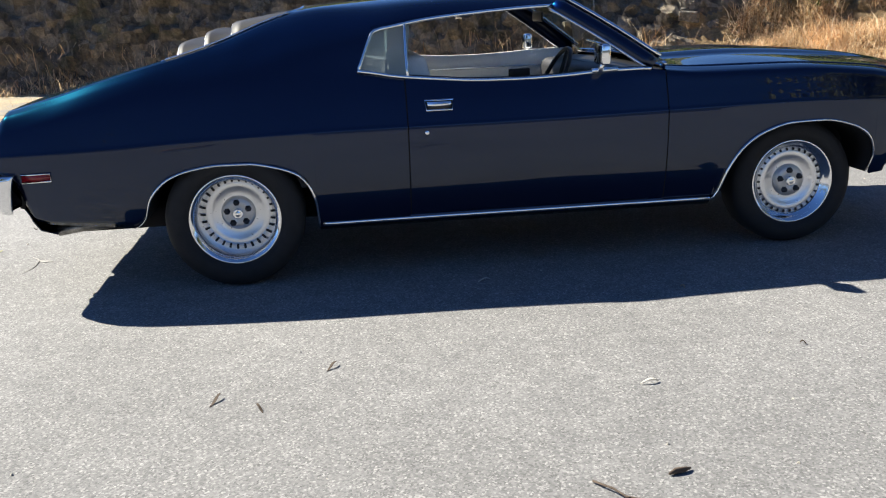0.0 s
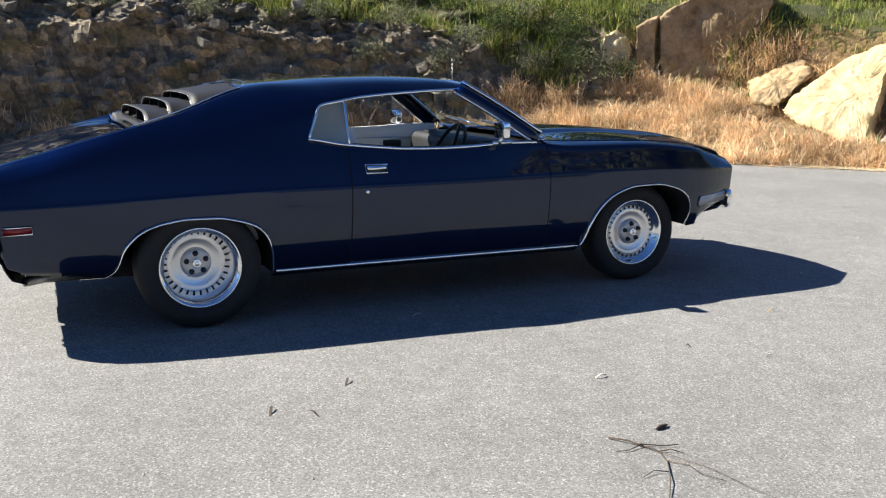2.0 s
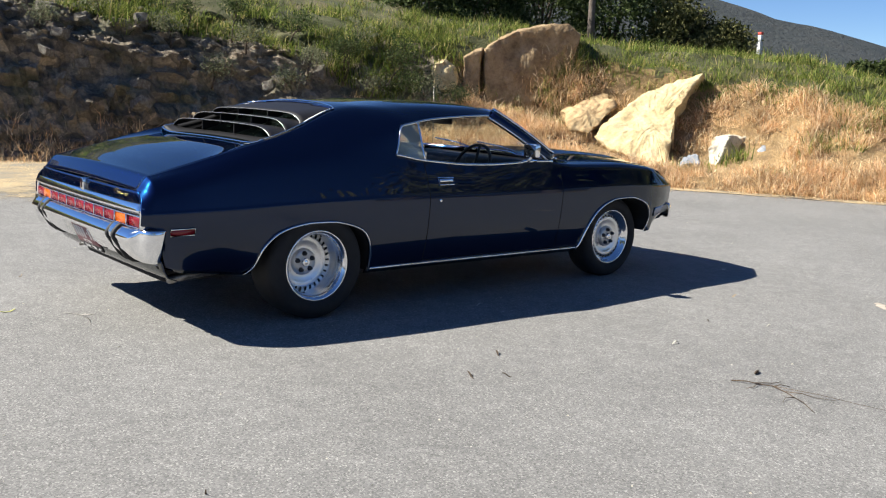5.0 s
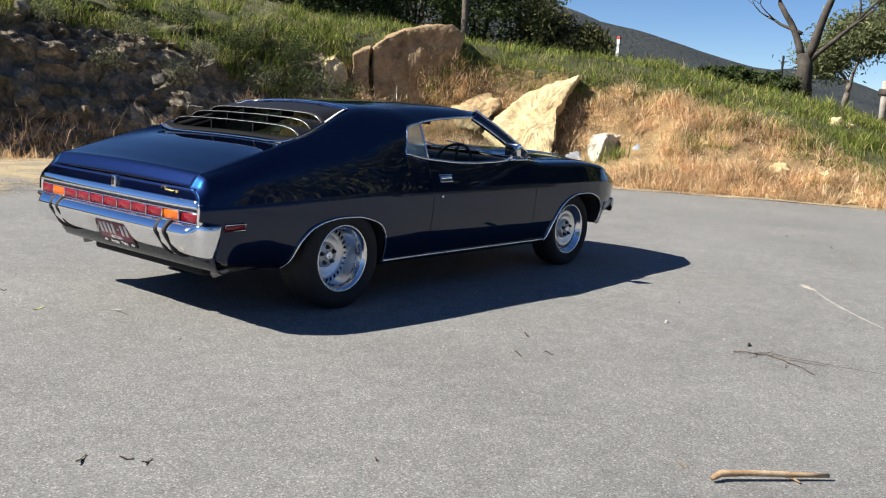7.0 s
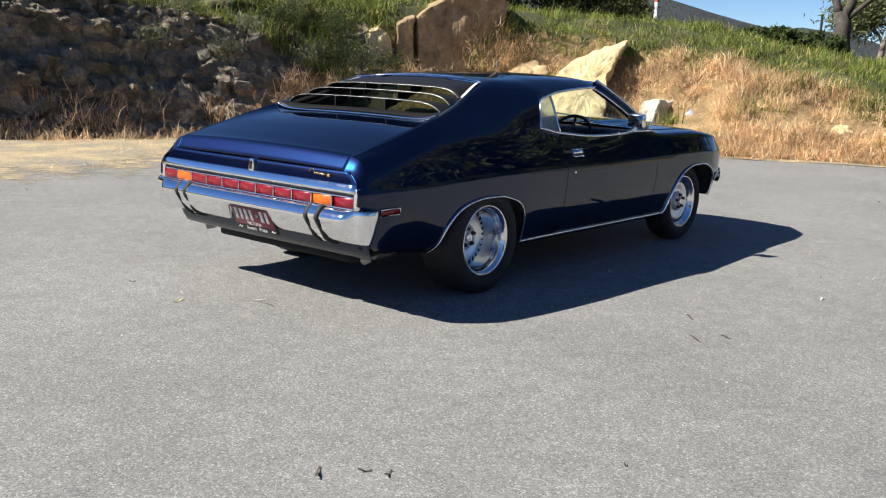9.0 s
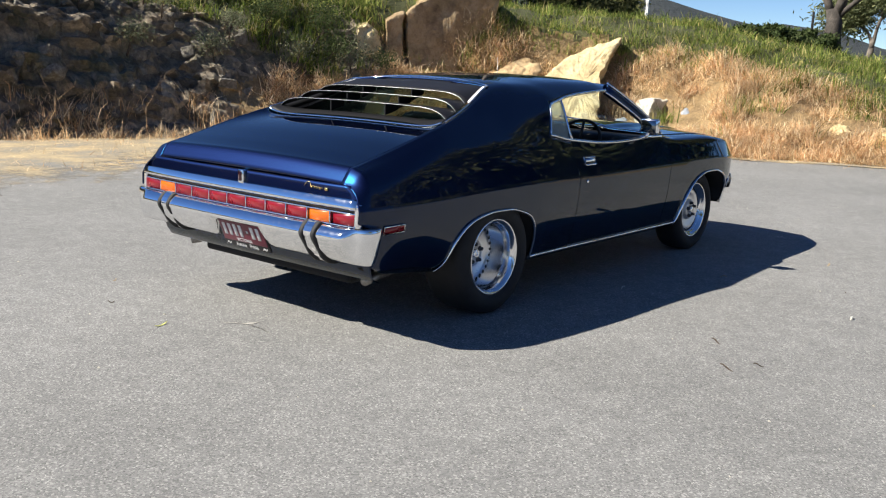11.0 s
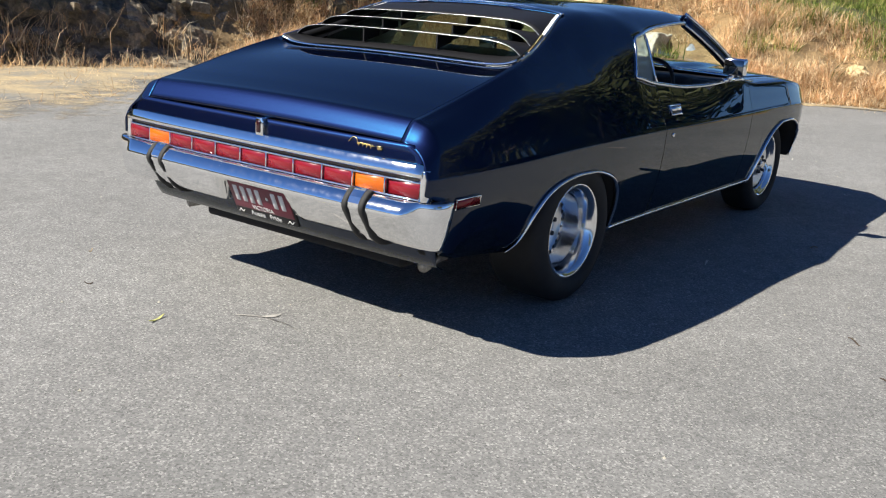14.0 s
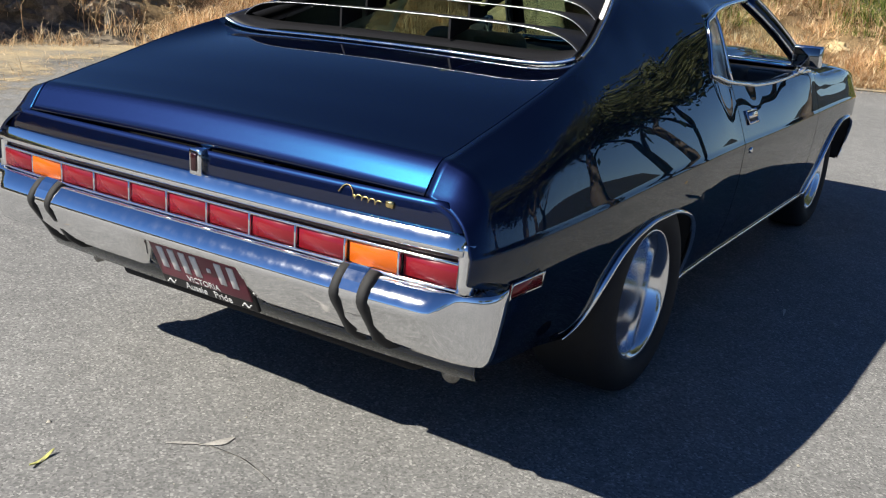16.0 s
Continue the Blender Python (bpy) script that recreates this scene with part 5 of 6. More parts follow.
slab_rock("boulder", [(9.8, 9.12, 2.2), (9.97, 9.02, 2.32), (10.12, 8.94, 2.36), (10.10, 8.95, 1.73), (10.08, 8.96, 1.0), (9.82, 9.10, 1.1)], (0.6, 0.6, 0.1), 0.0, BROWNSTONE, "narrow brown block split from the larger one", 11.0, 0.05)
slab_rock("boulder", [(9.2, 9.35, 2.06), (9.38, 9.25, 2.14), (9.59, 9.14, 1.98), (9.64, 9.11, 1.71), (9.59, 9.14, 1.46), (9.36, 9.26, 1.5), (9.2, 9.35, 1.58)], (0.5, 0.5, 0.05), 0.0, SANDSTONE, "small pale sandstone block wedged in the bank", 4.0, 0.06, 2.2)
slab_rock("boulder", [(11.05, 7.41, 1.18), (11.49, 7.19, 1.4), (11.84, 6.87, 1.5), (11.76, 6.67, 1.35), (11.28, 6.66, 0.99), (11.01, 6.66, 0.79), (10.88, 7.01, 0.86)], (0.5, 0.6, 0.05), 0.0, EARTHSTONE, "broken earthy ledge beside the leaning slab", 17.0, 0.10, 2.4)
stone("rock", (12.9, 4.84, 0.44), (0.66, 0.58, 0.64), 11, WHITESTONE, "white quartz rock on the dry slope", 20, flats=11)
stone("rock", (13.15, 4.05, 0.52), (0.54, 0.42, 0.36), 12, GREYSTONE, "blue-grey rock beside the white one", 50, flats=10)
stone("rock", (12.02, 4.95, 0.26), (0.36, 0.32, 0.30), 13, GREYSTONE, "grey rock under the leaning slab", 10, flats=9)


SURFACE = [p for r, s in zip(rows_bank, SS) if 42 < s < 53 for p, d in zip(r, DD) if d < 6]


def bedded(x, y, sink):
    """The bank's surface at (x, y), less sink."""
    best = min(SURFACE, key=lambda p: (p.x - x) ** 2 + (p.y - y) ** 2)
    return (x, y, best.z - sink)


stone("rock", bedded(15.55, 0.98, 0.06), (0.42, 0.36, 0.3), 14, SANDSTONE, "pale sandstone rock on the grassy crest", 75)
stone("rock", bedded(13.4, 1.25, 0.043), (0.34, 0.28, 0.17), 15, SANDSTONE, "flat sandstone rock bedded in the slope", 40)
stone("rock", bedded(13.2, 2.75, 0.037), (0.22, 0.2, 0.15), 16, SANDSTONE, "sandstone rock at the edge of the turf", 0)
stone("rock", bedded(13.9, 1.5, 0.030), (0.18, 0.16, 0.12), 17, SANDSTONE, "small sandstone rock in dry grass", 120)
stone("rock", bedded(13.7, 0.65, 0.030), (0.14, 0.12, 0.12), 18, SANDSTONE, "small sandstone rock in dry grass", 0)
stone("rock", bedded(13.55, 0.45, 0.028), (0.32, 0.22, 0.11), 19, SANDSTONE, "thin sandstone ledge in the slope", 60)
stone("rock", bedded(13.35, -0.2, 0.028), (0.15, 0.13, 0.11), 20, SANDSTONE, "small sandstone rock in dry grass", 60)

# loose stones set in the rock wall, on shared shapes
def chunk_bm(seed):
    """An angular broken block: the hull of a few jittered corners, its edges chipped."""
    r = random.Random(seed)
    bm = bmesh.new()
    for a in (-1, 1):
        for b in (-0.75, 0.75):
            for c in (-0.55, 0.55):
                bm.verts.new((a * r.uniform(0.6, 1.1), b * r.uniform(0.6, 1.1), c * r.uniform(0.6, 1.1)))
    for _ in range(3):
        bm.verts.new((r.uniform(-1.1, 1.1), r.uniform(-0.85, 0.85), r.uniform(-0.7, 0.7)))
    got = bmesh.ops.convex_hull(bm, input=bm.verts)
    bmesh.ops.delete(bm, geom=list({g for g in got["geom_interior"] if isinstance(g, bmesh.types.BMVert)}), context="VERTS")
    bmesh.ops.bevel(bm, geom=bm.edges[:], offset=0.07, segments=1, affect="EDGES")
    return bm


shapes = []
for k in range(9):
    bm = chunk_bm(40 + k)
    me = bpy.data.meshes.new("stone")
    bm.to_mesh(me)
    bm.free()
    me.materials.append(WALLSTONE)
    shapes.append(me)
rng = random.Random(5)
for k in range(240):
    s, d = rng.uniform(25, 38.0), rng.uniform(0.4, 1.9)
    p = bank_point(s, d)
    p = p + Vector((*foot(s)[1] * 0.04, -0.02))
    size = 0.04 + 0.17 * rng.random() ** 2.2
    ob = new("stone", rng.choice(shapes))
    ob.parent = bank
    ob.matrix_local = Matrix.Translation(p) @ Euler((rng.uniform(-0.5, 0.5), rng.uniform(-0.5, 0.5), rng.uniform(0, 6.3))).to_matrix().to_4x4() @ Matrix.Diagonal((size, size, size, 1))

# ---- grass ----
def blades(name, roots, mat, label, category, seed, height=(0.2, 0.5), width=0.008, lean=0.5, per=7, spread=0.08, droop=0.5):
    """Tufts of bent, tapering blades. roots: (x, y, z, scale)."""
    rng = np.random.default_rng(seed)
    roots = np.repeat(np.asarray(roots, float), per, axis=0)
    n = len(roots)
    base = roots[:, :3] + np.c_[rng.normal(0, spread, (n, 2)), np.full(n, -0.02)]
    h = rng.uniform(*height, n) * roots[:, 3]
    a, l = rng.uniform(0, 2 * np.pi, n), np.abs(rng.normal(0, lean, n))
    way = np.c_[np.cos(a) * l, np.sin(a) * l, np.ones(n)]
    way /= np.linalg.norm(way, axis=1)[:, None]
    out = np.c_[np.cos(a), np.sin(a), np.zeros(n)]
    b = rng.uniform(0, 2 * np.pi, n)
    side = np.c_[np.cos(b), np.sin(b), np.zeros(n)] * (width * rng.uniform(0.6, 1.4, n) * np.sqrt(roots[:, 3]))[:, None]
    mid = base + way * (h * 0.55)[:, None]
    tip = base + way * h[:, None] + (out * 0.35 - np.array([0, 0, 0.22])) * (h * droop * rng.uniform(0.2, 1.2, n))[:, None]
    verts = np.stack([base - side, base + side, mid + side * 0.7, mid - side * 0.7, tip], 1).reshape(-1, 3)
    k = np.arange(n)[:, None] * 5
    me = bpy.data.meshes.new(name)
    me.vertices.add(len(verts))
    me.vertices.foreach_set("co", verts.ravel())
    quads, tris = k + np.array([0, 1, 2, 3]), k + np.array([3, 2, 4])
    loops = np.concatenate([quads.ravel(), tris.ravel()])
    me.loops.add(len(loops))
    me.loops.foreach_set("vertex_index", loops)
    me.polygons.add(2 * n)
    me.polygons.foreach_set("loop_start", np.concatenate([np.arange(n) * 4, 4 * n + np.arange(n) * 3]))
    me.update(calc_edges=True)
    return tagged(finish(name, me, mat, smooth=False), label, category, kind="stuff")


def scatter(seed, count, s_range, d_range, keep=lambda s, d, r: True, scale=(0.7, 1.3)):
    rng = random.Random(seed)
    out = []
    while len(out) < count:
        s, d = rng.uniform(*s_range), rng.uniform(*d_range)
        if keep(s, d, rng):
            p = bank_point(s, d)
            out.append((p.x, p.y, p.z, rng.uniform(*scale) * (1 + 0.9 * noise.noise((p.x * 1.7, p.y * 1.7, 4)))))
    return out


def clump(s, d, f=1.0, o=0.0):
    return noise.noise((s * f + o, d * f * 1.4, o))


def flat_point(s, d):
    p, n = foot(s)
    return Vector((*(p + n * d), 0))


def slab_clear(s, d):
    """False right in front of the leaning slab."""
    p = flat_point(s, d)
    a, b = Vector((11.65, 4.95, 0)), Vector((10.35, 6.05, 0))
    u = (p - a).dot(b - a) / (b - a).length_squared
    w = (p - a).cross(b - a).z / (b - a).length
    return not (-0.1 < u < 1.05 and -0.40 < w < 0.9)


def rock_clear(s, d):
    """False on the rocks of the slope and right in front of them."""
    p = flat_point(s, d)
    return all(math.hypot(p.x - x, p.y - y) > r for x, y, r in ((12.6, 4.62, 0.62), (12.1, 4.35, 0.5), (12.85, 3.88, 0.5), (12.5, 3.7, 0.38), (11.8, 4.85, 0.42)) if r > 0.2 + 0.35 * abs(clump(s, d, 4.0)))


blades("dry_grass", scatter(1, 6200, (37.0, 51.0), (0.0, 4.6), lambda s, d, r: d < lip_at(s) + 0.5 * clump(s, d, 1.5) and slab_clear(s, d) and rock_clear(s, d) and not (s < 38.8 and d > 1.5 + 0.6 * max(0, s - 37) + 0.4 * clump(s, d, 2.0)) and clump(s, d, 0.9, 4) + 0.7 * clump(s, d, 2.6, 9) > -0.16 and not (47.2 < s < 48.6 and d > 1.0 and r.random() < 0.75)), DRY, "dense tan dry grass on the sunny slope", "grass", 11, (0.06, 0.36), 0.0055, 1.6, 16, 0.10, 1.3)
blades("dry_grass", scatter(2, 1100, (20.0, 38.0), (-0.4, 0.6), lambda s, d, r: clump(s, d, 1.2, 8) > -0.12), DRY, "straggling dry grass at the foot of the rock wall", "grass", 12, (0.10, 0.38), 0.005, 0.9, 10, 0.1, 1.0)
blades("green_grass", scatter(3, 4200, (37.5, 54.0), (0.6, 9.0), lambda s, d, r: d > lip_at(s) - 0.25 + 0.6 * clump(s, d, 1.3) and d < 3.4 + 5.6 * r.random() ** 2), GREEN, "fresh green grass along the crest", "grass", 13, (0.07, 0.26), 0.007, 0.7, 14, 0.12, 0.8)
blades("green_grass", scatter(4, 4200, (20.0, 38.5), (1.3, 6.0), lambda s, d, r: clump(s, d, 0.9, 2) + 0.5 * clump(s, d, 2.4, 5) > -0.1 + 0.6 * (d < 1.9) and d < 2.4 + 3.6 * r.random() ** 1.5), GREEN, "green grass over the rock wall", "grass", 14, (0.08, 0.32), 0.008, 0.7, 13, 0.1, 0.7)
blades("green_grass", scatter(6, 330, (39.6, 43.4), (3.1, 4.3), lambda s, d, r: clump(s, d, 1.3, 6) > -0.15), GREEN, "green tufts hanging on the earth face beside the slab", "grass", 17, (0.1, 0.34), 0.007, 0.8, 10, 0.12, 1.0)
blades("green_grass", scatter(5, 420, (43.0, 51.5), (0.5, 2.6), lambda s, d, r: clump(s, d, 1.1, 6) > 0.22), GREEN, "green tufts among the dry grass", "grass", 15, (0.1, 0.3), 0.007, 0.6, 8, 0.1, 0.6)
# straw lying on the verge
rng = random.Random(9)
lie = []
while len(lie) < 1500:
    s, d = rng.uniform(22, 50), -rng.random() ** 1.6 * 4.2
    if s > 39 and d < -0.9:
        continue
    p, n = foot(s)
    q = p + n * d
    if clump(q[0], q[1], 0.8, 3) > -0.1:
        lie.append((q[0], q[1], 0.03, rng.uniform(0.4, 1.0)))
blades("straw", lie, DRY, "loose straw lying on the verge", "straw", 16, (0.08, 0.2), 0.003, 9.0, 5, 0.1, 0.1)


# ---- shrubs and trees ----
def branches(bm, start, way, length, radius, depth, rng, tips, wob=0.25, split=(2, 3), shrink=0.68):
    pts, rad = [Vector(start)], [radius]
    d = Vector(way).normalized()
    steps = 5
    for k in range(steps):
        d = (d + Vector((rng.uniform(-wob, wob), rng.uniform(-wob, wob), rng.uniform(-wob * 0.4, wob * 0.6))) * 0.6).normalized()
        pts.append(pts[-1] + d * length / steps)
        rad.append(radius * (1 - 0.42 * (k + 1) / steps))
    tube_bm(pts, rad, 7 if depth > 1 else 5, bm=bm)
    if depth <= 0:
        tips.append(pts[-1])
        tips.append(pts[-3])
        return
    for _ in range(rng.randint(*split)):
        side = Vector((rng.uniform(-1, 1), rng.uniform(-1, 1), rng.uniform(-0.15, 0.7))).normalized()
        at = pts[-1] if rng.random() < 0.7 else pts[-2]
        branches(bm, at, d * 0.75 + side * 0.75, length * shrink * rng.uniform(0.75, 1.15), rad[-1] * 0.72, depth - 1, rng, tips, wob, split, shrink)


def leaf_cloud(centres, spread, count, size, seed, slim=0.35, hang=0.3):
    rng = np.random.default_rng(seed)
    c = np.asarray([tuple(p) for p in centres], float)
    n = count * len(c)
    base = np.repeat(c, count, axis=0) + rng.normal(0, 1, (n, 3)) * np.array([spread, spread, spread * 0.7])
    u = rng.normal(0, 1, (n, 3)) - np.array([0, 0, hang])
    u /= np.linalg.norm(u, axis=1)[:, None]
    w = np.cross(u, rng.normal(0, 1, (n, 3)))
    w /= np.linalg.norm(w, axis=1)[:, None]
    s = size * rng.uniform(0.6, 1.3, n)[:, None]
    verts = np.stack([base, base + u * s * 0.5 + w * s * slim * 0.5, base + u * s, base + u * s * 0.5 - w * s * slim * 0.5], 1).reshape(-1, 3)
    return verts, (np.arange(n)[:, None] * 4 + np.arange(4)).tolist()


def plant(name, place, label, category, seed, trunk, leaves, height, radius, depth, spread, count, size, way=(0, 0, 1), split=(2, 3), wob=0.25, slim=0.35, group=""):
    rng = random.Random(seed)
    t = thing(name, label, category, place, group)
    bm, tips = bmesh.new(), []
    branches(bm, (0, 0, -0.1), way, height, radius, depth, rng, tips, wob, split)
    part("trunk", bm, trunk, t)
    if leaves:
        vs, fs = leaf_cloud(tips, spread, count, size, seed, slim)
        raw("crown", vs, fs, leaves, t, smooth=False)
    return t


def on_bank(s, d):
    p = bank_point(s, d)
    return (p.x, p.y, p.z)


# bushes hanging over the rock wall and behind the crest
for k, (s, d, m, h, sz) in enumerate(((24.5, 2.0, BUSH, 0.5, 0.06), (27.0, 1.8, GREYLEAF, 0.4, 0.05), (29.2, 2.3, BUSH, 0.6, 0.06), (31.2, 1.9, BUSH, 0.45, 0.06), (33.2, 1.7, GREYLEAF, 0.35, 0.05), (34.4, 1.5, GREYLEAF, 0.32, 0.05), (35.3, 1.9, BUSH, 0.5, 0.06), (36.2, 1.25, GREYLEAF, 0.3, 0.045), (36.9, 1.9, BUSH, 0.5, 0.06), (37.6, 2.3, BUSH, 0.45, 0.055), (35.0, 1.0, GREYLEAF, 0.28, 0.045), (32.2, 1.25, GREYLEAF, 0.25, 0.045), (36.4, 1.7, GREYLEAF, 0.3, 0.045), (36.9, 2.1, BUSH, 0.34, 0.05), (37.4, 1.9, GREYLEAF, 0.3, 0.045), (37.9, 2.2, BUSH, 0.32, 0.05), (38.3, 2.4, GREYLEAF, 0.3, 0.045), (38.8, 2.5, BUSH, 0.3, 0.05), (36.0, 2.2, BUSH, 0.42, 0.055), (35.5, 1.6, GREYLEAF, 0.3, 0.045), (34.7, 2.1, BUSH, 0.4, 0.055), (33.8, 2.2, BUSH, 0.45, 0.055), (37.0, 2.6, GREYLEAF, 0.35, 0.05), (37.8, 2.8, BUSH, 0.35, 0.05), (30.2, 1.4, GREYLEAF, 0.28, 0.045), (28.3, 1.3, GREYLEAF, 0.3, 0.045), (26.2, 1.6, BUSH, 0.4, 0.05))):
    grey = m is GREYLEAF
    plant("shrub", on_bank(s, d), "grey-leaved shrub hanging over the rock wall" if grey else "dark green shrub on top of the rock wall", "shrub", 60 + k, TWIG, m, h, 0.02, 2, 0.14, 34, sz, (0, -0.4, 0.8), (3, 4), 0.35, 0.4, "shrubs on the bank")


def dome(place, size, label, seed, mat, count=5200, leaf=0.11):
    """A dense bush: leaves in uneven clumps over a low dome, on a few stems."""
    rng = np.random.default_rng(seed)
    t = thing("bush", label, "bush", place, "bushes behind the crest")
    bm = bmesh.new()
    for k in range(5):
        a = k * 1.3 + seed
        tube_bm([(0, 0, -0.25), (0.2 * size[0] * math.cos(a), 0.2 * size[1] * math.sin(a), 0.35 * size[2]), (0.55 * size[0] * math.cos(a), 0.55 * size[1] * math.sin(a), 0.7 * size[2])], [0.05, 0.035, 0.015], 6, bm=bm)
    part("trunk", bm, TWIG, t)
    c = rng.normal(0, 1, (70, 3))
    c /= np.linalg.norm(c, axis=1)[:, None]
    c[:, 2] = np.abs(c[:, 2])
    c *= np.array(size) * rng.uniform(0.55, 1.0, (70, 1))
    vs, fs = leaf_cloud(c, 0.16 * min(size), count // 70, leaf, seed, 0.5)
    raw("crown", vs, fs, mat, t, smooth=False)
    return t


for k, (x, y, z, a, b, h) in enumerate(((18.0, 12.2, 3.1, 1.6, 1.5, 2.7), (19.3, 10.7, 2.9, 1.2, 1.2, 1.75), (20.3, 9.9, 2.8, 0.8, 0.8, 1.0), (16.2, 13.2, 3.2, 1.6, 1.5, 2.9), (14.2, 13.6, 3.2, 1.5, 1.4, 2.6), (12.2, 13.6, 3.3, 1.3, 1.3, 2.2), (20.6, 5.6, 2.35, 0.8, 1.0, 0.4), (22.0, 5.0, 2.3, 0.8, 1.0, 0.4))):
    dome((x, y, z), (a, b, h), "dense dark green bush behind the crest", 80 + k, OLIVE if k in (1, 2) else BUSH, 9000 if h > 1 else 5200, 0.12)
plant("gum_tree", (16.0, 11.2, 3.0), "slim bare-stemmed gum tree behind the crest", "tree", 44, BARK, LEAF, 2.6, 0.11, 3, 0.4, 30, 0.2, (0.05, 0.05, 1), (2, 3), 0.12, 0.3, "gum trees")

# forked, almost bare gum
DARKBARK = grainy("dark_bark", [(0.3, (0.03, 0.024, 0.02)), (0.5, (0.06, 0.05, 0.042)), (0.75, (0.12, 0.10, 0.085))], 3.0, 0.9, 25.0, 0.6, 0.03)
t = thing("bare_tree", "forked grey gum tree with bare limbs", "tree", (28.3, 6.26, 2.62))
t.scale = (1.1, 1.1, 1.1)
bm, tips = bmesh.new(), []
tube_bm([(0, 0, -0.3), (0, 0, 0.15), (0.02, -0.02, 0.6), (0.0, 0.05, 1.0)], [0.34, 0.27, 0.23, 0.21], 12, bm=bm)
rngt = random.Random(3)
branches(bm, (0.0, 0.1, 0.85), (0.1, 0.35, 1.0), 1.9, 0.13, 3, rngt, tips, 0.22)
branches(bm, (0.0, -0.05, 0.8), (0.05, -0.25, 1.0), 2.3, 0.16, 3, rngt, tips, 0.2)
branches(bm, (0.0, -0.1, 0.75), (0.0, -1.0, 0.75), 1.8, 0.09, 3, rngt, tips, 0.25)
branches(bm, (0.0, 0.2, 1.6), (0.0, 1.0, 0.5), 1.3, 0.06, 2, rngt, tips, 0.3)
part("trunk", bm, DARKBARK, t)
# leafy gums beyond it
plant("gum_tree", (37.0, 4.6, 1.0), "spreading gum tree with grey-green leaves", "tree", 31, BARK, LEAF, 2.5, 0.30, 5, 0.5, 75, 0.22, (0.0, 0.5, 1), (2, 3), 0.4, 0.28, "gum trees")
plant("gum_tree", (36.0, 7.4, 0.8), "spreading gum tree with grey-green leaves", "tree", 32, BARK, LEAF, 2.1, 0.2, 5, 0.5, 75, 0.22, (0.1, -0.1, 1), (2, 3), 0.4, 0.28, "gum trees")
plant("gum_tree", (40.0, 1.5, 1.0), "spreading gum tree with grey-green leaves", "tree", 33, BARK, LEAF, 3.0, 0.28, 5, 0.42, 26, 0.2, (0.1, -0.1, 1), (2, 3), 0.4, 0.28, "gum trees")
# gums that stand behind the camera and show in the paint
first = plant("gum_tree", (13.0, -16.0, 0.0), "tall gum tree across the car park", "tree", 34, BARK, LEAF, 3.9, 0.26, 4, 0.85, 95, 0.42, (0, 0, 1), (2, 3), 0.3, 0.4, "gum trees")
second = plant("gum_tree", (20.0, -18.0, 0.0), "tall gum tree across the car park", "tree", 36, BARK, LEAF, 4.4, 0.3, 4, 0.95, 95, 0.44, (0, 0, 1), (2, 3), 0.3, 0.4, "gum trees")
for k, (x, y) in enumerate(((16.5, -19.5), (24, -14), (28, -20), (-4, -26), (-9, -27), (-14, -24), (32, -12), (-20, -20), (36, -24), (22, -8.5), (28, -7.5), (18, -11), (34, -8.5), (25, -11), (15, -13))):
    copy_thing(first if k % 2 else second, pose(x, y, 0, 0, 0, 67 * k))

# dead stalks against the wall
for k, (s, d, h) in enumerate(((35.1, 0.1, 0.55), (33.6, 0.05, 0.6), (36.6, 0.2, 0.5), (31.5, 0.0, 0.4), (37.4, 0.35, 0.5), (38.2, 0.5, 0.45), (39.2, 0.7, 0.45))):
    plant("dead_weed", on_bank(s, d), "dead branching weed stalk at the foot of the bank", "weed", 120 + k, STICKW, None, h, 0.009, 2, 0, 0, 0, (0.05, -0.1, 1), (2, 3), 0.3, group="dead weeds")

# posts
WHITEP = grainy("white_painted_steel", [(0.3, (0.7, 0.7, 0.69)), (0.8, (0.8, 0.8, 0.79))], 6.0, 0.5, 50.0, 0.1, 0.002)
REDP = material("red_paint", (0.5, 0.05, 0.03), 0.6)
OLDWOOD = grainy("grey_fence_wood", [(0.3, (0.25, 0.22, 0.19)), (0.7, (0.42, 0.39, 0.35))], 6.0, 0.9, 40.0, 0.5, 0.01)
p = part("white_post", tube_bm([(13.25, -1.0, -0.1), (13.22, -0.86, 2.35)], 0.066, 14), WHITEP)
tagged(p, "leaning white steel post at the foot of the bank", "post")
t = thing("marker_post", "white marker post with a red top on the crest", "post", (20.4, 8.94, 2.84))
part("post", box_bm(-0.05, 0.05, -0.05, 0.05, -0.2, 0.62, 0.008), WHITEP, t)
part("red_cap", box_bm(-0.054, 0.054, -0.054, 0.054, 0.63, 0.70, 0.006), REDP, t, "red painted top")
p = part("fence_post", tube_bm([(22.8, 2.1, 1.2), (22.8, 2.12, 2.62)], 0.095, 10), OLDWOOD)
tagged(p, "round weathered timber fence post", "post")
p = part("fence_rail", tube_bm([(22.75, 2.25, 2.33), (22.6, 0.8, 2.27), (22.4, -0.8, 2.16)], [0.09, 0.1, 0.09], 9), DARKBARK)
tagged(p, "dark rough log rail fixed to the timber fence post", "rail")
p = part("star_picket", tube_bm([(26.4, 6.3, 2.0), (26.4, 6.3, 3.5)], 0.04, 4), UNDER)
tagged(p, "thin dark steel fence picket", "post")
vs, fs = [], []
rnga = random.Random(2)
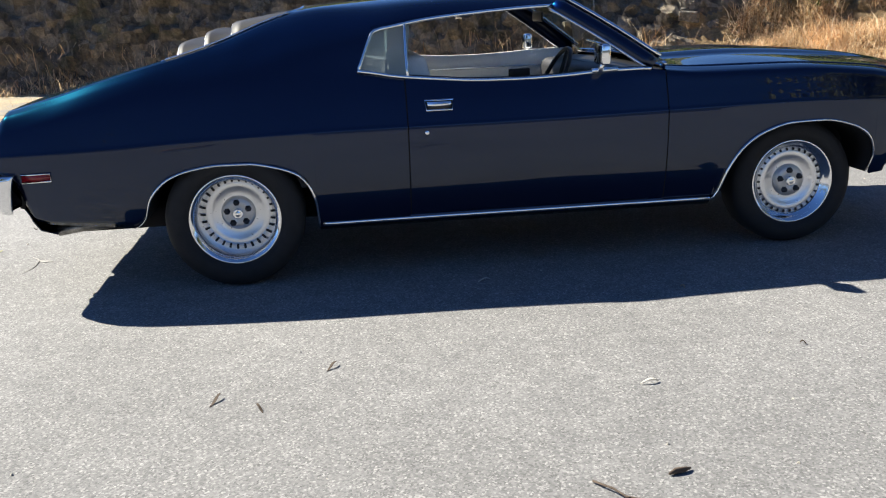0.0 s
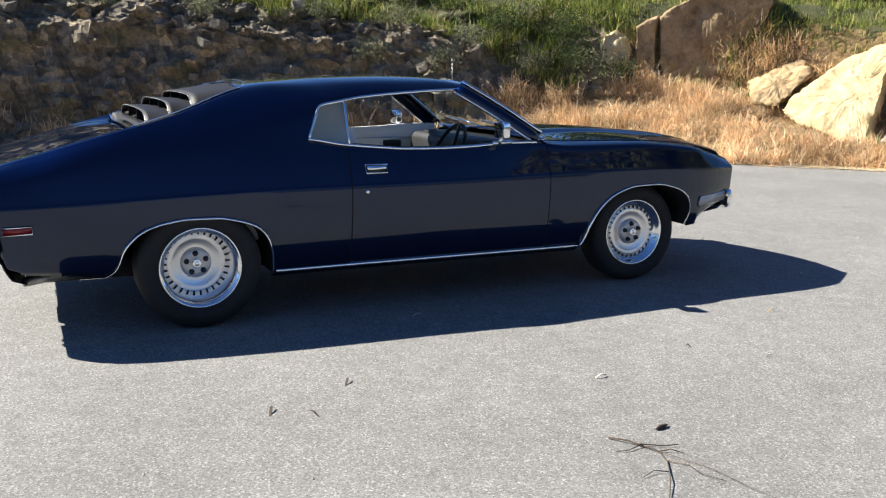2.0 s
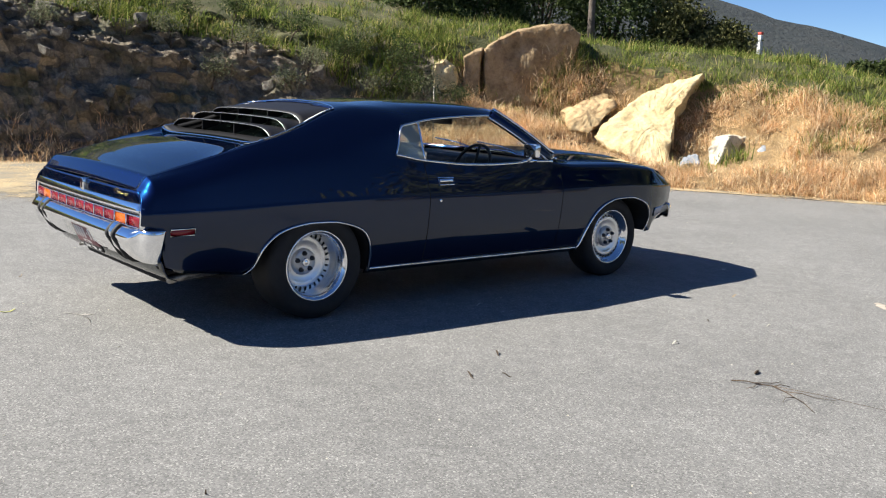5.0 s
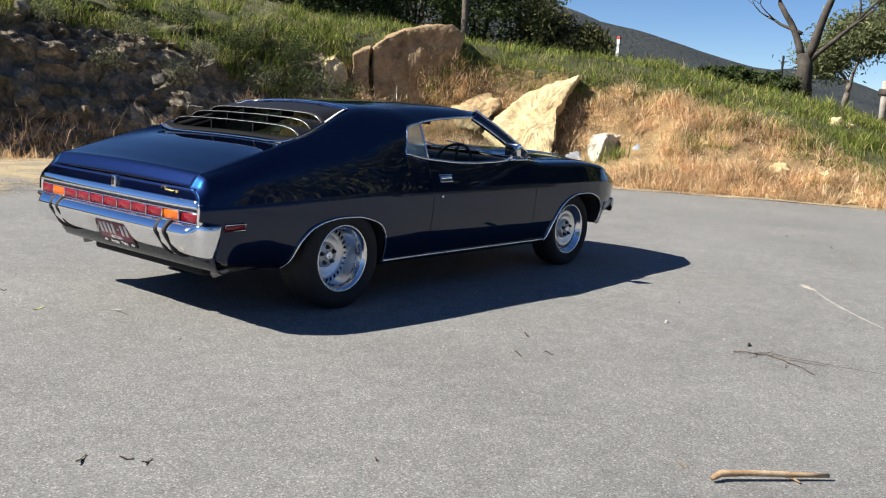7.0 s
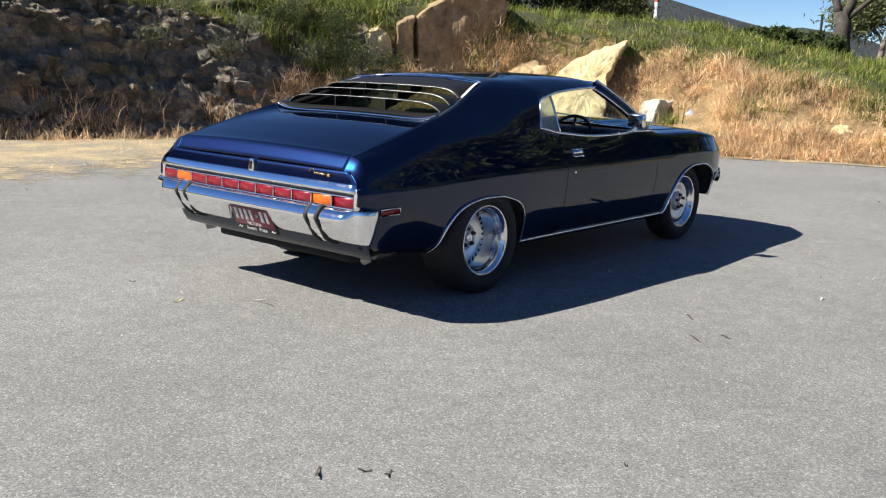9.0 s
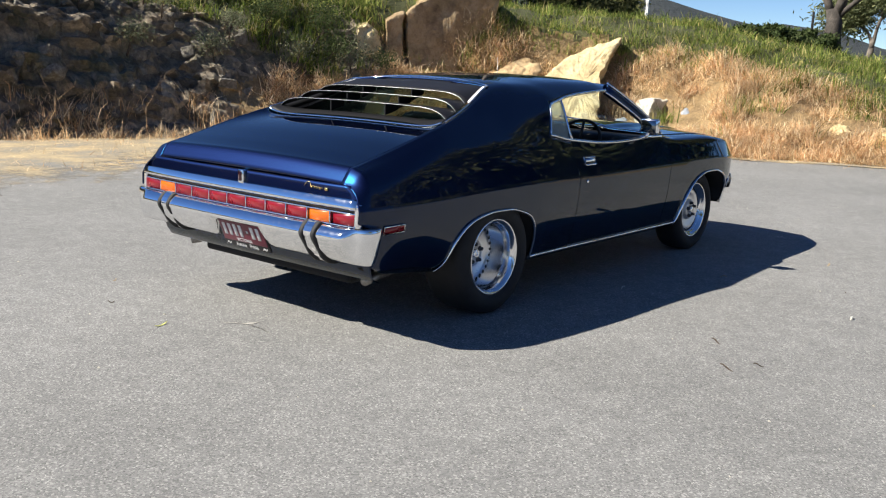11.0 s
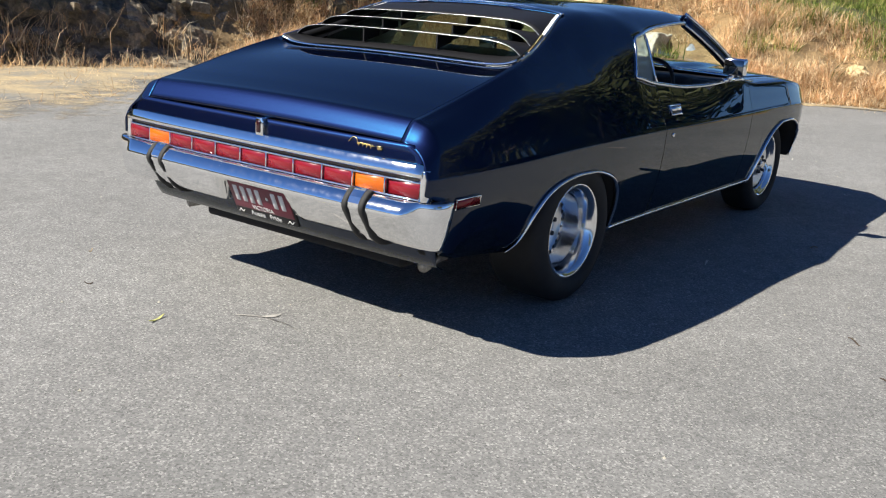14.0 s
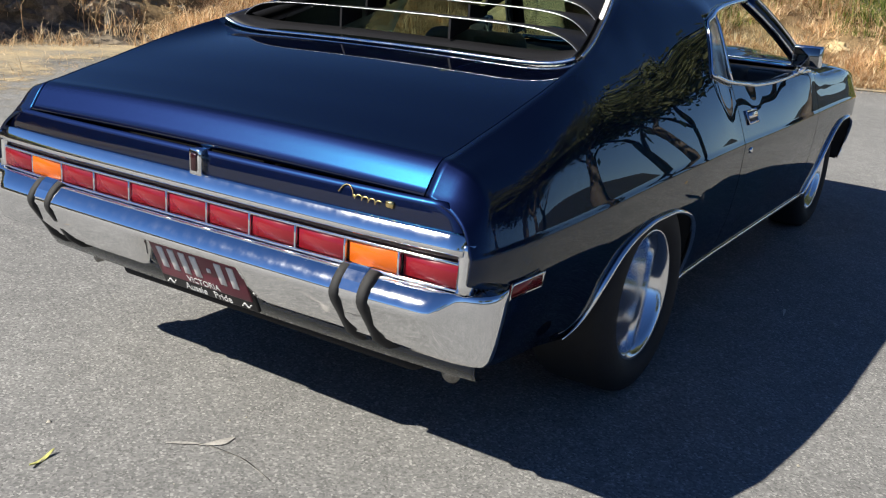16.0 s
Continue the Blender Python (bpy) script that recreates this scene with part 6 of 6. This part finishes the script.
for j in range(26):
    a, e = rnga.uniform(0, 6.28), rnga.uniform(0.4, 1.3)
    w = Vector((math.cos(a) * math.cos(e), math.sin(a) * math.cos(e), math.sin(e)))
    sd = Vector((-math.sin(a), math.cos(a), 0)) * 0.05
    b = len(vs)
    vs += [-sd, sd, w * 0.4 + sd * 0.9, w * 0.4 - sd * 0.9, w * 0.75]
    fs += [(b, b + 1, b + 2, b + 3), (b + 3, b + 2, b + 4)]
ag = raw("agave", vs, fs, BUSH, smooth=False)
ag.location = (20.9, 0.95, 1.25)
tagged(ag, "spiky dark green agave beside the fence", "plant")

# ---- litter on the asphalt ----
stick = thing("stick", "crooked brown stick lying on the asphalt", "stick", (0, 0, 0))
part("stem", tube_bm([(-0.845, -3.785, 0.018), (-0.80, -3.80, 0.028), (-0.72, -3.87, 0.03), (-0.62, -3.96, 0.026), (-0.54, -4.03, 0.022), (-0.47, -4.095, 0.02)], [0.010, 0.014, 0.012, 0.012, 0.010, 0.009], 9), STICKW, stick)
part("side_twig", tube_bm([(-0.60, -3.975, 0.02), (-0.585, -4.0, 0.012), (-0.595, -4.03, 0.006)], [0.008, 0.006, 0.004], 6), STICKW, stick)
bark = part("bark", tube_bm([(1.345, -3.042, 0.006), (1.365, -3.035, 0.010), (1.395, -3.03, 0.009), (1.415, -3.02, 0.006)], [0.004, 0.009, 0.008, 0.003], 7, 0.8), TWIG)
tagged(bark, "dark curl of bark on the asphalt", "bark")
twig = thing("dead_branch", "dry dark forked twig lying on the asphalt", "twig", (0, 0, 0))
rngb = random.Random(8)


def ground_twig(pts, r, parent):
    return part("twig", tube_bm([(x, y, 0.004 + 0.008 * rngb.random()) for x, y in pts], [0.5 * r * (1 - 0.6 * k / len(pts)) for k in range(len(pts))], 6), TWIG, parent)


ground_twig([(1.13, -3.04), (1.17, -3.10), (1.20, -3.15), (1.22, -3.22), (1.20, -3.30), (1.15, -3.38), (1.10, -3.45), (1.02, -3.55)], 0.007, twig)
ground_twig([(1.19, -3.14), (1.23, -3.16), (1.27, -3.19), (1.33, -3.20)], 0.006, twig)
ground_twig([(1.22, -3.22), (1.27, -3.23), (1.30, -3.27)], 0.005, twig)
ground_twig([(1.20, -3.30), (1.25, -3.36), (1.24, -3.44), (1.28, -3.52)], 0.004, twig)
ground_twig([(1.20, -3.15), (1.13, -3.17), (1.08, -3.16)], 0.005, twig)
ground_twig([(1.15, -3.38), (1.10, -3.36), (1.04, -3.38)], 0.004, twig)
ground_twig([(1.22, -3.22), (1.30, -3.42), (1.32, -3.62), (1.38, -3.85)], 0.003, twig)
LEAFDRY = grainy("dead_leaf", [(0.3, (0.30, 0.20, 0.10)), (0.7, (0.50, 0.38, 0.22))], 20.0, 0.7, 90.0, 0.3, 0.002)
LEAFPALE = grainy("pale_leaf", [(0.3, (0.55, 0.52, 0.44)), (0.7, (0.68, 0.66, 0.58))], 20.0, 0.7, 90.0, 0.3, 0.002)
LEAFGREEN = grainy("yellow_green_leaf", [(0.3, (0.42, 0.42, 0.12)), (0.7, (0.55, 0.54, 0.2))], 20.0, 0.6, 90.0, 0.3, 0.002)


def leaf_at(x, y, length, turn, mat, label, width=0.11):
    rows = []
    for k, u in enumerate(np.linspace(-0.5, 0.5, 7)):
        w = width * length * (1 - (2 * u) ** 2) * 0.5 + 0.001
        rows.append([(u * length, -w, 0.010 + 0.008 * math.sin(u * 4 + x)), (u * length, 0, 0.006 + 0.008 * math.sin(u * 4 + x)), (u * length, w, 0.010 + 0.008 * math.sin(u * 4 + x))])
    ob = solid(part("leaf", grid_bm(rows), mat), 0.0012, 1)
    ob.matrix_world = pose(x, y, 0, 0, 0, turn)
    return tagged(ob, label, "leaf", "leaves on the asphalt")


for x, y, ln, turn, m, lab in ((1.505, -2.42, 0.07, 10, LEAFPALE, "pale curled leaf on the asphalt"), (0.425, -2.045, 0.07, 60, TWIG, "dark dry gum leaf on the asphalt"), (0.03, -2.27, 0.08, 70, TWIG, "dark dry gum leaf on the asphalt"), (1.15, -1.10, 0.06, 10, LEAFPALE, "pale curled leaf on the asphalt"), (-1.48, 0.126, 0.09, 15, LEAFGREEN, "yellow-green gum leaf on the asphalt"), (-2.44, -2.10, 0.10, 40, TWIG, "dark dry gum leaf on the asphalt"), (-2.32, -2.2, 0.05, -30, TWIG, "dark dry gum leaf on the asphalt"), (-2.28, -2.27, 0.06, 20, TWIG, "dark dry gum leaf on the asphalt")):
    leaf_at(x, y, ln, turn, m, lab)
rngl = random.Random(21)
for k in range(70):
    x, y = rngl.uniform(-5, 8), rngl.uniform(-6.2, 5.5)
    if -1.2 < x < 3.8 and -1.0 < y < 1.0 or abs(x + 2.5) < 2.4 and abs(y + 4.2) < 2.2 and rngl.random() < 0.4:
        continue
    dark = rngl.random() < 0.5
    leaf_at(x, y, rngl.uniform(0.02, 0.055), rngl.uniform(0, 180), TWIG if dark else rngl.choice((LEAFDRY, LEAFPALE)), "dark dry gum leaf on the asphalt" if dark else "small dry leaf on the asphalt", 0.13)
# grit
vs, fs = [], []
for k in range(900):
    x, y, r = rngl.uniform(-5, 9), rngl.uniform(-6.2, 6), 0.002 + 0.006 * rngl.random() ** 3
    b = len(vs)
    vs += [(x + r * a * rngl.uniform(0.7, 1.3), y + r * c * rngl.uniform(0.7, 1.3), max(0, r * e)) for a, c, e in ((1, 0, 0.2), (0, 1, 0.2), (-1, 0, 0.2), (0, -1, 0.2), (0.1, 0.1, 1.1), (0, 0, -0.1))]
    fs += [(b, b + 1, b + 4), (b + 1, b + 2, b + 4), (b + 2, b + 3, b + 4), (b + 3, b, b + 4), (b + 1, b, b + 5), (b + 2, b + 1, b + 5), (b + 3, b + 2, b + 5), (b, b + 3, b + 5)]
tagged(raw("grit", vs, fs, WHITESTONE, smooth=False), "loose pale grit on the asphalt", "grit", kind="stuff")

# chalky scrape marks
CHALK = grainy("chalky_scrape", [(0.35, (0.26, 0.25, 0.235)), (0.7, (0.50, 0.47, 0.43))], 12.0, 0.95, 120.0, 0.3, 0.002)
BLEACH = grainy("bleached_patch", [(0.35, (0.34, 0.31, 0.27)), (0.7, (0.62, 0.52, 0.42))], 10.0, 0.95, 120.0, 0.3, 0.002)


def scrape(pts, w, mat, label):
    rows = []
    n = len(pts) * 5
    run = np.cumsum([0, *[math.dist(a, b) for a, b in zip(pts, pts[1:])]])
    for k, q in enumerate(np.linspace(0, run[-1], n)):
        x, y = pchip(run, [p[0] for p in pts], q), pchip(run, [p[1] for p in pts], q)
        ww = w * (0.25 + 0.75 * math.sin(math.pi * (k + 0.4) / n)) * (1 + 0.7 * noise.noise((q * 14, 0, 0)))
        rows.append([(x, y + ww, 0.0032), (x + 0.3 * ww, y, 0.0034), (x, y - ww, 0.0032)])
    return tagged(part("scrape_mark", grid_bm(rows, flip=True), mat), label, "mark", kind="structure")


scrape([(3.9, -2.50), (3.80, -2.56), (3.70, -2.66)], 0.05, BLEACH, "bleached patch on the asphalt")
scrape([(3.72, -2.64), (3.2, -3.0), (2.65, -3.48)], 0.022, CHALK, "faint pale drag line on the asphalt")
scrape([(-1.22, -0.04), (-1.16, -0.13), (-1.15, -0.25), (-1.18, -0.39)], 0.014, CHALK, "faint chalky scrape on the asphalt")
scrape([(-1.08, -0.16), (-1.13, -0.15), (-1.17, -0.12)], 0.012, CHALK, "faint chalky scrape on the asphalt")
